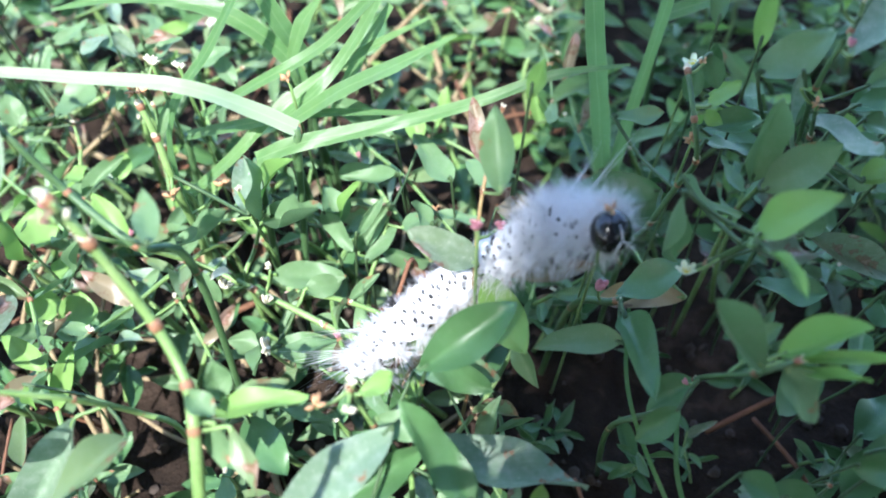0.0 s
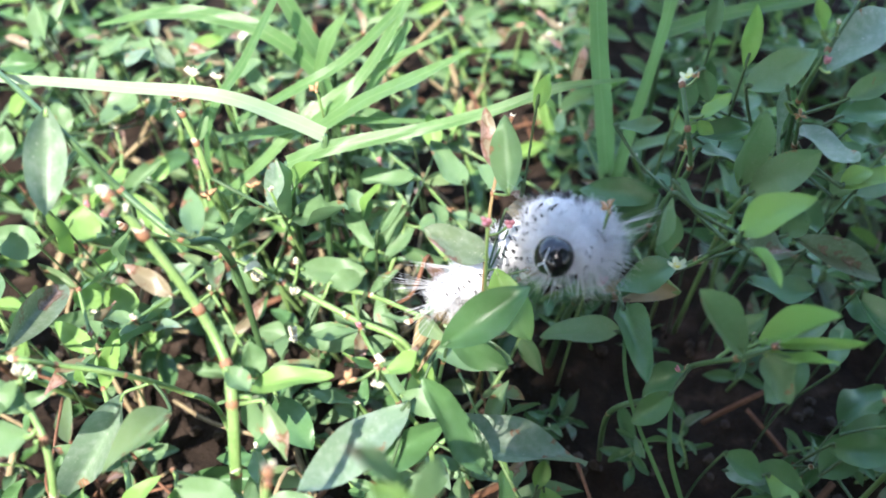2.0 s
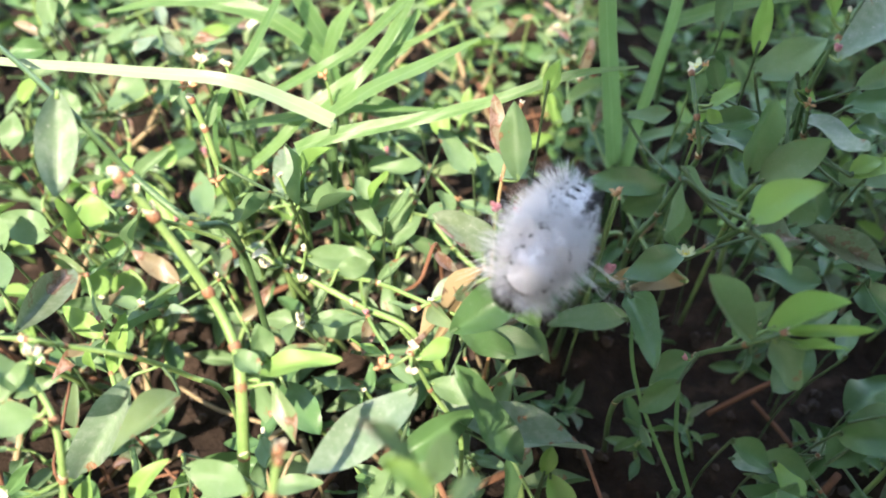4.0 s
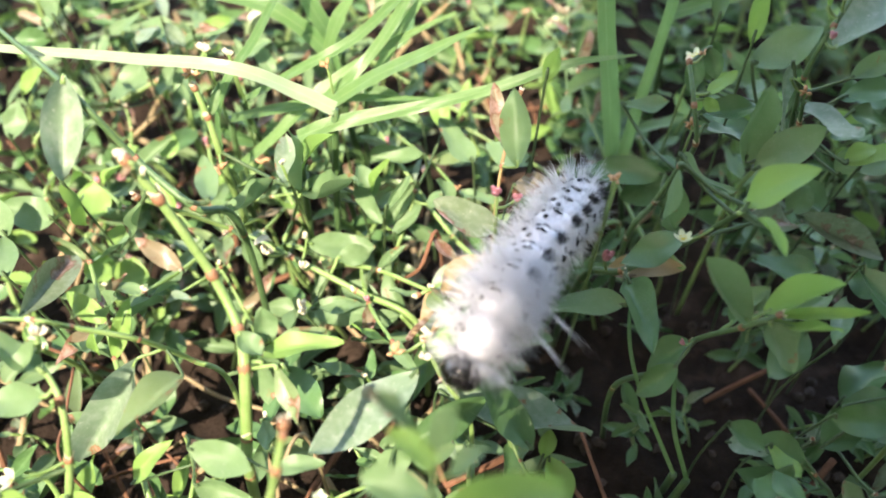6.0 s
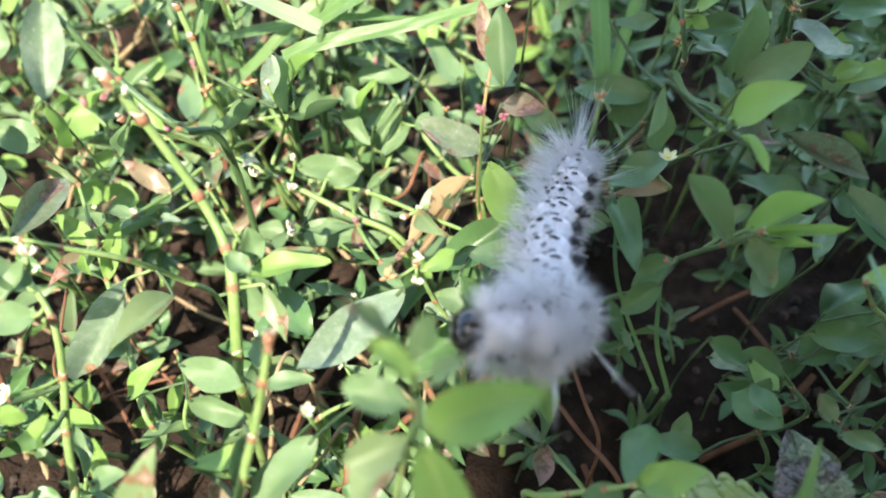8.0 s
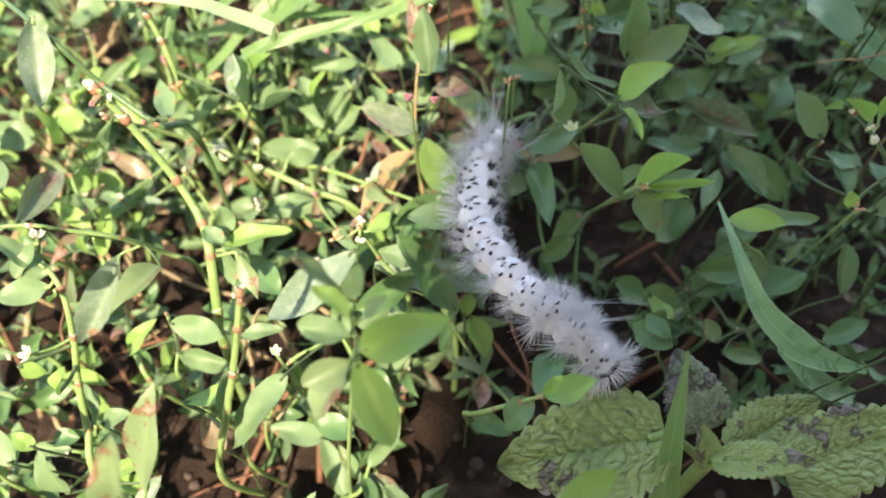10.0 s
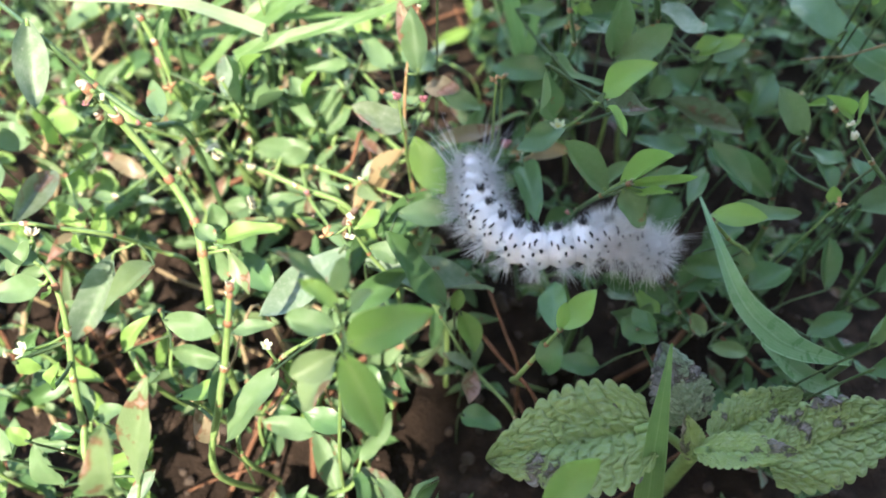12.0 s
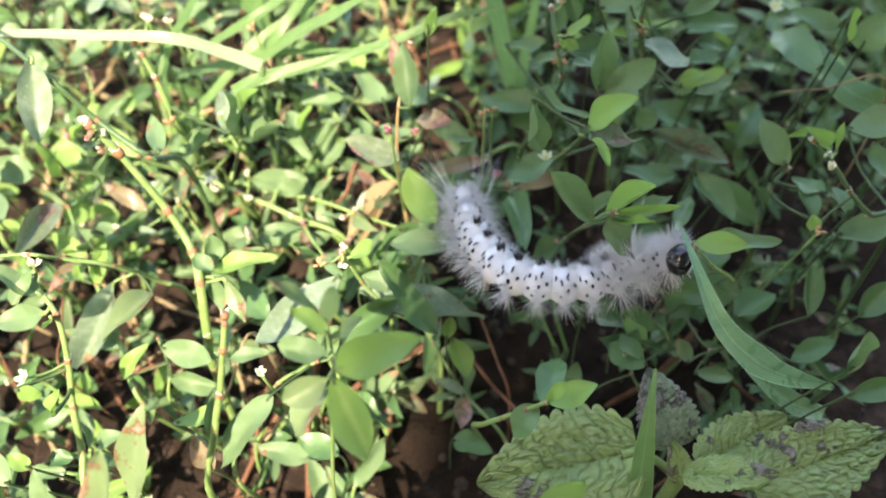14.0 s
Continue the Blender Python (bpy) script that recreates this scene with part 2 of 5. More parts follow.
def tube(bm, path, radii, sides=8):
    """A closed tube along a path."""
    rings, up = [], Vector((0.3, 0.2, 1))
    for i, p in enumerate(path):
        along = (path[min(i + 1, len(path) - 1)] - path[max(i - 1, 0)]).normalized()
        x = along.cross(up)
        x = x.normalized() if x.length > 1e-6 else along.orthogonal().normalized()
        y = x.cross(along)
        r = radii[i] if isinstance(radii, list) else radii
        rings.append([bm.verts.new(p + r * (x * math.cos(a) + y * math.sin(a))) for a in (math.tau * k / sides for k in range(sides))])
    for a, b in zip(rings, rings[1:]):
        for k in range(sides):
            bm.faces.new((a[k], a[(k + 1) % sides], b[(k + 1) % sides], b[k]))
    bm.faces.new(rings[0][::-1])
    bm.faces.new(rings[-1])
    return bm


def ball(bm, centre, rx, ry, rz, seg=10, rings=7, turn=None):
    made = bmesh.ops.create_uvsphere(bm, u_segments=seg, v_segments=rings, radius=1.0)
    m = Matrix.Translation(centre) @ (turn or Matrix()) @ Matrix.Diagonal((rx, ry, rz, 1))
    bmesh.ops.transform(bm, matrix=m, verts=made["verts"])
    return bm


def blade_sheet(bm, lengthwise, widthwise, shape):
    """A sheet of quads: shape(u, v) gives the place for u along and v across, both 0 to 1."""
    layer = bm.loops.layers.uv.new("UVMap")
    grid = [[bm.verts.new(shape(i / lengthwise, j / widthwise)) for j in range(widthwise + 1)] for i in range(lengthwise + 1)]
    for i in range(lengthwise):
        for j in range(widthwise):
            f = bm.faces.new((grid[i][j], grid[i + 1][j], grid[i + 1][j + 1], grid[i][j + 1]))
            for loop, (a, b) in zip(f.loops, ((i, j), (i + 1, j), (i + 1, j + 1), (i, j + 1))):
                loop[layer].uv = (a / lengthwise, b / widthwise)
    return bm


def knotweed_leaf_bm(rng, notched=False):
    """A leaf of length 1 along +x and width 1 across y, with its face up +z: folded at the midrib, bowed, waved."""
    fold, bow, twist = rng.uniform(0.25, 1.05), rng.uniform(-0.42, 0.30), rng.uniform(-1.0, 1.0)
    wave, phase, fat = rng.uniform(0.02, 0.15), rng.uniform(0, 6), rng.uniform(0.78, 1.0)
    skew = rng.uniform(-0.06, 0.06)

    def shape(u, v):
        w = 0.5 * math.sin(math.pi * u ** fat) ** 0.74 if 0 < u < 1 else 0.0
        w = max(w, 0.05 * (1 - u) ** 4, 0.004)
        s = 2 * v - 1
        if notched and s > 0 and 0.42 < u < 0.82:
            w *= 1 - 0.55 * math.sin(math.pi * (u - 0.42) / 0.4)
        y = s * w + skew * math.sin(math.pi * u)
        z = fold * abs(s) ** 1.3 * w + bow * (u * (1 - u) * 4) * 0.6 + wave * math.sin(9 * u + phase + s) * abs(s)
        z += twist * s * w * (u - 0.4)
        return Vector((u, y, z * 0.58))

    return blade_sheet(bmesh.new(), 14, 8, shape)


leaf_rng = random.Random(4)
LEAF_SHAPES = {}


def leaf_mesh(tone, k):
    if (tone, k) not in LEAF_SHAPES:
        rng = random.Random("leaf shape %d" % k)
        LEAF_SHAPES[tone, k] = mesh_of("leaf", knotweed_leaf_bm(rng, tone == "n"), LEAF[tone])
    return LEAF_SHAPES[tone, k]


def leaf_pose(base, tip, width, roll):
    """The pose of a unit leaf from base to tip, its face to the light above."""
    base, tip = Vector(base), Vector(tip)
    along = tip - base
    x = along.normalized()
    face = Vector((0.0, -0.25, 1.0))
    z = face - x * face.dot(x)
    z = z.normalized() if z.length > 0.05 else x.orthogonal().normalized()
    z = Matrix.Rotation(radians(roll), 3, x) @ z
    y = z.cross(x)
    m = Matrix((x, y, z)).transposed().to_4x4()
    m.translation = base
    return m @ Matrix.Diagonal((along.length, width, (along.length + width) / 2, 1))


def shared(make, store={}):
    """Meshes that are built once."""
    if make not in store:
        store[make] = make()
    return store[make]


def node_mesh():
    bm = bmesh.new()
    tube(bm, [Vector((x, 0, 0)) for x in (-1.3, -0.8, -0.2, 0.4, 1.0)], [0.95, 1.12, 1.28, 1.15, 0.95], 8)
    return mesh_of("node", bm, NODE)


def sheath_mesh():
    bm = bmesh.new()

    def shape(u, v):
        a = v * 5.2
        r = 1.15 + 0.5 * u + 0.25 * u * math.sin(7 * v)
        return Vector((u * (2.6 + 0.9 * math.sin(11 * v)), r * math.cos(a), r * math.sin(a)))

    blade_sheet(bm, 3, 12, shape)
    return mesh_of("sheath", bm, SHEATH)


def petal_mesh():
    def shape(u, v):
        w = 0.36 * math.sin(math.pi * min(1, 0.10 + 0.8 * u)) ** 0.8
        return Vector((0.12 + u, (2 * v - 1) * w, 0.35 * u * u + 0.1 * (2 * v - 1) ** 2 * u))

    return mesh_of("petal", blade_sheet(bmesh.new(), 5, 4, shape), PETAL)


def pollen_mesh():
    bm = bmesh.new()
    rng = random.Random(8)
    ball(bm, (0, 0, 0.08), 0.22, 0.22, 0.16, 8, 5)
    for i in range(8):
        a = math.tau * i / 8
        ball(bm, (0.34 * math.cos(a), 0.34 * math.sin(a), 0.32 + rng.uniform(-0.05, 0.05)), 0.08, 0.08, 0.08, 6, 4)
    return mesh_of("pollen", bm, POLLEN)


def bud_mesh(material):
    bm = bmesh.new()
    for i in range(3):
        a = math.tau * i / 3
        lean = Matrix.Rotation(0.22, 4, Vector((math.cos(a), math.sin(a), 0)))
        ball(bm, (0.14 * math.sin(a), -0.14 * math.cos(a), 0.48), 0.24, 0.17, 0.55, 7, 6, lean)
    return mesh_of("bud", bm, material)


def pink_bud_mesh():
    return bud_mesh(PINK)


def white_bud_mesh():
    return bud_mesh(SHEATH)


def husk_mesh():
    rng = random.Random(21)
    bm = bmesh.new()
    for i in range(7):
        d = Vector((rng.uniform(-1, 1), rng.uniform(-1, 1), rng.uniform(0.2, 1))).normalized()
        tube(bm, [d * 0.05, d * 0.4 + Vector((0, 0, 0.05)), d * rng.uniform(0.6, 1.0)], [0.05, 0.17, 0.03], 5)
    return mesh_of("husk", bm, HUSK)


def bloom(parent, x, y, z, size, kind):
    """A flower, a bud or a dry husk on a sprig."""
    s = size / 1000
    rng = random.Random("bloom %.1f %.1f" % (x, y))
    at = pose(x / 1000, y / 1000, z / 1000, rng.uniform(5, 40), rng.uniform(-20, 20), rng.uniform(0, 360))
    if kind == "f":
        centre = lay("flower", shared(pollen_mesh), parent, at @ Matrix.Scale(s * 0.40, 4), "small white flower with a yellow centre")
        for i in range(5):
            lay("petal", shared(petal_mesh), centre, pose(0, 0, 0, 0, -12, 72 * i + rng.uniform(-8, 8)))
    elif kind == "j":
        lay("node", shared(node_mesh), parent, pose(x / 1000, y / 1000, z / 1000, 0, -62, 84) @ Matrix.Scale(s * 0.42, 4), "swollen orange-red node")
    elif kind == "k":
        lay("bud", shared(pink_bud_mesh), parent, at @ Matrix.Scale(s * 0.75, 4), "deep pink bud")
    elif kind == "w":
        for i in range(2):
            lay("bud", shared(white_bud_mesh), parent, at @ pose(0, 0, 0, 70 * i - 35, 0, 40 * i) @ Matrix.Scale(s * rng.uniform(0.40, 0.58), 4), "papery white bud")
    else:
        lay("husk", shared(husk_mesh), parent, at @ Matrix.Scale(s * 0.6, 4), "dry brown flower husk")["kind"] = "stuff"


def sprig(label, radius, stem, leaves, blooms=(), name="knotweed", group="knotweed plants", plain=False, rooted=True):
    """A knotweed shoot: stem along points, nodes with sheaths, leaves from base to tip. All in millimetres."""
    root = tagged(new(name), label, "plant", group)
    foot = Vector(stem[-1]) / 1000
    root.location = foot
    local = [Vector(p) / 1000 - foot for p in stem]
    if rooted:
        local.append(Vector((leaf_rng.uniform(-0.004, 0.004), leaf_rng.uniform(0, 0.008), GROUND - foot.z - 0.003)))
    path = smooth_path(local, 7)
    r = radius * 0.86 / 1000
    bm = tube(bmesh.new(), path, [r * (0.62 + 0.38 * min(1, i / (0.6 * len(path)))) for i in range(len(path))], 8)
    # sprigs labelled as shaded get the stem colour darkened for shade
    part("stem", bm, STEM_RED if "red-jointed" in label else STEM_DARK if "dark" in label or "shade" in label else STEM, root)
    for i in range(len(local) - 1):
        turn = (path[min(7 * i + 1, len(path) - 1)] - path[max(7 * i - 1, 0)]).to_track_quat("X", "Z").to_matrix().to_4x4()
        at = Matrix.Translation(local[i]) @ turn
        if not plain:
            lay("node", shared(node_mesh), root, at @ Matrix.Scale(r * 0.85, 4))
        if not plain and leaf_rng.random() < 0.6:
            lay("sheath", shared(sheath_mesh), root, at @ pose(0, 0, 0, leaf_rng.uniform(0, 360)) @ Matrix.Scale(-r * 0.62, 4))
    for *ends, width, roll, tone in leaves:
        base, tip = Vector(ends[:3]) / 1000 - foot, Vector(ends[3:]) / 1000 - foot
        m = leaf_pose(base, tip, width / 1000, roll + leaf_rng.uniform(-24, 24))
        lay("leaf", leaf_mesh(tone, leaf_rng.randrange(11)), root, m)
        near = min(path, key=lambda p: (p - base).length)
        gap = (near - base).length
        if gap > 0.014 and not plain:
            low = Vector((base.x + leaf_rng.uniform(-0.003, 0.003), base.y + leaf_rng.uniform(0.002, 0.008), GROUND - foot.z - 0.003))
            bm = tube(bmesh.new(), smooth_path([base.lerp(tip, 0.08), base, base.lerp(low, 0.5) + Vector((0, 0.002, 0)), low], 4), 0.00018, 5)
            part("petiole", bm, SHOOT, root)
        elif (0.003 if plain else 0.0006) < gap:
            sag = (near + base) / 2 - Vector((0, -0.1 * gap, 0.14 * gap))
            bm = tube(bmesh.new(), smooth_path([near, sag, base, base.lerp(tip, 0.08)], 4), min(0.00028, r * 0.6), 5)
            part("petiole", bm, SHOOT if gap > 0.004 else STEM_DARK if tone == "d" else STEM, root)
    for x, y, z, size, kind in blooms:
        bloom(root, x - foot.x * 1000, y - foot.y * 1000, z - foot.z * 1000, size, kind)
        p = Vector((x, y, z)) / 1000 - foot
        near = min(path, key=lambda q: (q - p).length)
        if (near - p).length > 0.006:
            near = p + Vector((leaf_rng.uniform(-0.003, 0.003), 0.014, GROUND - foot.z - p.z - 0.003))
        if (near - p).length > 0.001:
            bm = tube(bmesh.new(), smooth_path([near, (near + p) / 2 - Vector((0, 0, 0.0006)), p], 4), 0.0002, 5)
            part("flower_stalk", bm, STEM, root)
    return root


# labels that pick the grass colour with shade painted in
def is_shaded(label):
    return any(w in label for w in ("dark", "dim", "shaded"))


def grass_blade(label, points, widths, material=None):
    """A blade of grass along points, in millimetres, with a keel and a slight twist."""
    root = Vector(points[0] if points[0][2] < points[-1][2] else points[-1]) / 1000
    ob = tagged(new("grass_blade"), label, "grass", "grass blades")
    ob.location = root
    local = [Vector(p) / 1000 - root for p in points]
    path = smooth_path(local, 10)
    n = len(path) - 1
    knots = np.linspace(0, n, len(widths))
    wide = [max(0.00012, float(np.interp(i, knots, widths)) * 0.86 / 1000) for i in range(n + 1)]
    keel = 0.26 if "folded" in label else leaf_rng.uniform(0.04, 0.11)

    def shape(u, v):
        i = min(n, round(u * n))
        along = (path[min(i + 1, n)] - path[max(i - 1, 0)]).normalized()
        face = Vector((0, -0.5, 0.9))
        side = along.cross(face).normalized()
        up = side.cross(along)
        s = 2 * v - 1
        return path[i] + side * s * wide[i] / 2 + up * (abs(s) * keel * wide[i] + 0.04 * wide[i] * math.sin(0.7 * i + 3 * s))

    part("blade", blade_sheet(bmesh.new(), n, 6, shape), material or (GRASS_BLUE if "folded" in label else GRASS_SHEEN if "pale sunlit" in label else GRASS_SHADED if is_shaded(label) else GRASS), ob)
    if root.z > GROUND:
        foot = Vector((leaf_rng.uniform(-0.006, 0.006), leaf_rng.uniform(0.002, 0.010), GROUND - root.z - 0.003))
        first = min(path, key=lambda p: p.length)
        bm = tube(bmesh.new(), smooth_path([first, foot * 0.45, foot], 5), 0.0005, 6)
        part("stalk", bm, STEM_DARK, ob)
    return ob


def dead_stem(label, points, radius):
    """A dead stalk along points, in millimetres, with knots."""
    root = Vector(points[-1]) / 1000
    root.z = GROUND
    local = [Vector(p) / 1000 - root for p in points]
    local.append(Vector((local[-1].x + 0.001, local[-1].y + 0.002, -0.003)))
    path = smooth_path(local, 6)
    r = radius * 0.72 / 1000
    bm = tube(bmesh.new(), path, [r * (1.0 + 0.18 * math.sin(1.7 * i) * (i % 3 == 0)) for i in range(len(path))], 7)
    ob = new("dead_stem", mesh_of("dead_stem", bm, STRAW if "tan" in label or "straw" in label else TWIG))
    ob.location = root
    return tagged(ob, label, "stem", "dead stems")


# ---- ground ----
def ground_height(x, y):
    p = Vector((x, y, 0.0))
    near = max(0.0, 1 - max(abs(x), abs(y - 0.05)) / 0.5)
    return near * (0.0035 * noise.noise(p * 45) + 0.0018 * noise.noise(p * 160) + 0.0007 * noise.noise(p * 520)) + GROUND


def build_ground():
    bm = bmesh.new()
    fine = list(np.linspace(-0.14, 0.14, 141))
    xs = [-300, -30, -5, -1, -0.45, -0.22] + fine + [0.22, 0.45, 1, 5, 30, 300]
    ys = [-300, -30, -5, -1, -0.4, -0.14] + list(np.linspace(-0.07, 0.21, 141)) + [0.3, 0.5, 1, 5, 30, 300]
    grid = [[bm.verts.new((x, y, ground_height(x, y))) for x in xs] for y in ys]
    for a, b in zip(grid, grid[1:]):
        for j in range(len(xs) - 1):
            bm.faces.new((a[j], a[j + 1], b[j + 1], b[j]))
    ob = new("ground", mesh_of("ground", bm, SOIL))
    tagged(ob, "bare dark brown crumbly garden soil", "ground", kind="structure")


build_ground()


def build_unseen_tree():
    """A made-up tree out of view, added so that its shadow lies over half of the mat."""
    root = tagged(new("tree"), "unseen stand-in tree, rough grey-brown, added to shade the mat", "tree")
    root.location = TRUNK
    rng = random.Random(3)
    bm = bmesh.new()
    rings = []
    for i in range(200):
        z = 0.02 * i
        r = 0.32 + 0.10 * math.exp(-z / 0.25) - 0.012 * z
        r -= 0.008 * min(1.0, max(0.0, (1.108 - z) / 0.02))      # a slight waist, shaped to let sun onto the near leaves
        rings.append([bm.verts.new((r * (1 + 0.03 * math.sin(8 * a) + rng.uniform(-0.003, 0.003)) * math.cos(a) - TRUNK_LEAN * z,
                                    r * (1 + 0.03 * math.sin(8 * a) + rng.uniform(-0.003, 0.003)) * math.sin(a), z - 0.01))
                      for a in (math.tau * k / 48 for k in range(48))])
    for a, b in zip(rings, rings[1:]):
        for k in range(48):
            bm.faces.new((a[k], a[(k + 1) % 48], b[(k + 1) % 48], b[k]))
    bm.faces.new(rings[-1])
    part("trunk", bm, BARK, root)
    bm = bmesh.new()
    layer = bm.loops.layers.uv.new("UVMap")
    # the added crown hangs low round the trunk to block sky, with a gap where the sun comes through
    for i in range(8000):
        az, up, far = rng.uniform(-3.1, 0.2), math.asin(rng.uniform(0.12, 0.98)), rng.uniform(2.4, 4.2)
        clump = Vector((rng.gauss(0, 0.18), rng.gauss(0, 0.18), rng.gauss(0, 0.14)))
        c = Vector((math.cos(az) * math.cos(up), math.sin(az) * math.cos(up), math.sin(up))) * far + clump - Vector(TRUNK)
        at = c + Vector(TRUNK)
        if noise.noise(c * 1.3) < -0.22 or (at - sun_dir * at.dot(sun_dir)).length < 0.55:
            continue
        d = Vector((rng.gauss(0, 1), rng.gauss(0, 1), rng.gauss(0, 0.6))).normalized() * 0.15
        e = d.cross(Vector((rng.gauss(0, 1), rng.gauss(0, 1), 2))).normalized() * 0.07
        f = bm.faces.new([bm.verts.new(c + o) for o in (-d, e, d, -e)])
        for loop, uv in zip(f.loops, ((0, 0.5), (0.5, 0), (1, 0.5), (0.5, 1))):
            loop[layer].uv = uv
    part("crown", bm, LEAF["d"], root)
    for i in range(11):
        a, up = -3.0 + 0.3 * i, 0.35 + 0.45 * (i % 3)
        tip = Vector((math.cos(a) * math.cos(up), math.sin(a) * math.cos(up), math.sin(up))) * 3.2 - Vector(TRUNK)
        high = tip * 0.45 + Vector((0, 0, 3.0))
        bm = tube(bmesh.new(), smooth_path([Vector((-3.2 * TRUNK_LEAN, 0, 3.2)), high, tip], 6), [0.10 - 0.006 * q for q in range(13)], 8)
        part("branch", bm, BARK, root)


# the leaning stand-in trunk throws the shadow whose left edge crosses the mat at x = SHADE_EDGE
SHADE_EDGE, TRUNK_LEAN, TRUNK_FAR = 0.0058, 0.05, -0.75
EDGE_SLOPE = (TRUNK_LEAN * sun_dir.z + sun_dir.x) / sun_dir.y
TRUNK = (SHADE_EDGE + 0.308 + (TRUNK_FAR - 0.05) * EDGE_SLOPE, TRUNK_FAR, GROUND)
build_unseen_tree()


# ---- the plants that stand out, one by one ----
sprig("stout pale green knotweed stem with reddish swollen nodes and leaves", 0.79, [(-33.4, 49.7, 45), (-31.1, 48.8, 40.6), (-27.1, 46.4, 31.4), (-24.4, 42.5, 27), (-23.4, 38.6, 25.2), (-23.9, 34.7, 17), (-24.3, 33.2, 11)], [
    (-23.4, 40.9, 24, -13.1, 42.3, 25.5, 2.8, 0, "y"),
    (-21.8, 39.7, 25, -21.5, 37.3, 20, 3.0, 0, "g"),
    (-21.5, 42.3, 25, -21.8, 44.1, 29, 2.8, 10, "g"),
    (-21.7, 41.8, 24, -15.6, 45.6, 23, 2.2, -20, "p"),
    (-24, 41.3, 28, -21.2, 39.1, 27, 2.6, 0, "g"),
    (-20.3, 39.3, 25, -17.3, 33.7, 22, 2.5, 25, "p"),
    (-32.2, 48.4, 46, -33.8, 48, 44, 0.8, 0, "r"),
], [(-31.3, 47.9, 45, 1.8, "w"), (-33.9, 49.1, 43, 1.3, "k")])
sprig("thin dark green knotweed stem trailing over the others", 0.55, [(-61.6, 82.1, 38), (-44, 62.5, 44), (-37.5, 59.4, 36), (-30.9, 55.8, 32), (-27.2, 58.8, 24)], [
    (-43, 61.5, 46, -43.5, 53.7, 38, 4.3, 0, "q"),
    (-52.2, 67, 24, -53.2, 68.8, 14, 4.4, 10, "y"),
    (-59.1, 61.2, 20, -60.1, 64.4, 24, 3.6, 0, "g"),
    (-30.8, 64.2, 22, -23.1, 62.5, 30.4, 3.2, 0, "g"),
    (-26.6, 49.8, 39.3, -28.2, 56.1, 40, 2.5, 0, "g"),
    (-39.1, 60.6, 28, -42.7, 61.4, 20, 1.4, 0, "g"),
])
sprig("slender knotweed runner with red-brown nodes and pale flowers", 0.56, [(-41, 62.9, 26), (-33.2, 70.1, 12.2), (-24.5, 67.7, 9), (-15, 63.4, 7), (-6.2, 59.7, 4)], [
    (-22.4, 69.1, 10.5, -12.8, 70.1, 8.7, 4.0, 0, "g"),
    (-18, 67.8, 9, -13.4, 69.7, 8, 3.2, 20, "g"),
    (-21.4, 61.8, 5, -12.4, 60.3, 6, 4.3, 0, "g"),
    (-30.6, 66.6, 14, -28.6, 65.6, 9, 2.3, 0, "g"),
    (-27.3, 68.3, 12, -28.2, 64, 16, 1.7, 0, "w"),
], [(-22.6, 65, 10, 2.5, "w"), (-22.2, 68.9, 12, 2.1, "w"), (-22.2, 59.2, 8, 3.1, "w"), (-27.4, 65, 13, 3.1, "w")])
sprig("trailing knotweed stem with narrow drooping leaves", 0.39, [(-50.1, 41.2, 30), (-42.8, 38.3, 34), (-40.4, 39.6, 31), (-35.3, 41.6, 26), (-33.2, 46.8, 14), (-29.7, 47.2, 8)], [
    (-37.4, 43.1, 20, -47.1, 37.2, 5.4, 4.9, 0, "q"),
    (-31.6, 40.6, 20.4, -36.3, 31.9, 22.2, 3.7, 10, "p"),
    (-53.2, 48.6, 20, -51.5, 61.7, 16, 4.2, 30, "b"),
    (-56.6, 54.4, 20, -59.8, 61.2, 20, 3.5, 0, "g"),
    (-45.8, 54.2, 14, -42.2, 51.7, 20, 3.3, 0, "g"),
    (-44.8, 48.1, 18, -44.9, 47.4, 14, 1.4, 0, "y"),
])
sprig("pale yellowish green knotweed shoot with papery sheaths", 0.58, [(-43.5, 36.7, 30), (-40.4, 32.7, 28), (-40.5, 29.3, 22), (-41.3, 25.6, 16), (-41.5, 21.7, 10), (-41.2, 17, 5)], [
    (-42, 33.2, 28, -49.4, 33.1, 26, 3.6, 0, "g"),
    (-45.2, 24.5, 24, -42.8, 24.5, 22, 2.6, 20, "y"),
    (-40.7, 21.7, 22, -38.8, 23.2, 26, 2.6, 0, "y"),
    (-41.1, 32.7, 28, -39.7, 28.6, 32, 1.2, 0, "y"),
    (-42.3, 34.9, 30, -47.5, 36.9, 34, 3.2, 10, "g"),
    (-42.1, 36.4, 33, -45.5, 33.4, 30, 2.6, 0, "g"),
], [(-41.8, 36.6, 34, 2.8, "w"), (-44.5, 26, 24, 2.9, "f")])
sprig("dusty broad green knotweed leaves in the sun", 0.40, [(-8.2, 29.7, 18), (-14.7, 29.6, 12), (-20.4, 25.7, 6), (-21.5, 19.6, 2)], [
    (-13.2, 23, 22, -20.3, 15.9, 16, 4.5, 0, "g"),
    (-5, 40.8, 22, -15.8, 30, 22.9, 5.2, 0, "q"),
    (-3.1, 42.9, 14, 15.5, 39.2, 12, 6.2, 0, "q"),
    (-4.5, 37.4, 12, -9.8, 37.8, 10, 3.0, 0, "g"),
    (-5.8, 34.4, 14, -0.7, 34.9, 16, 3.7, 0, "g"),
    (-10.1, 31.9, 14, -5.3, 33.1, 18, 3.2, 10, "g"),
])
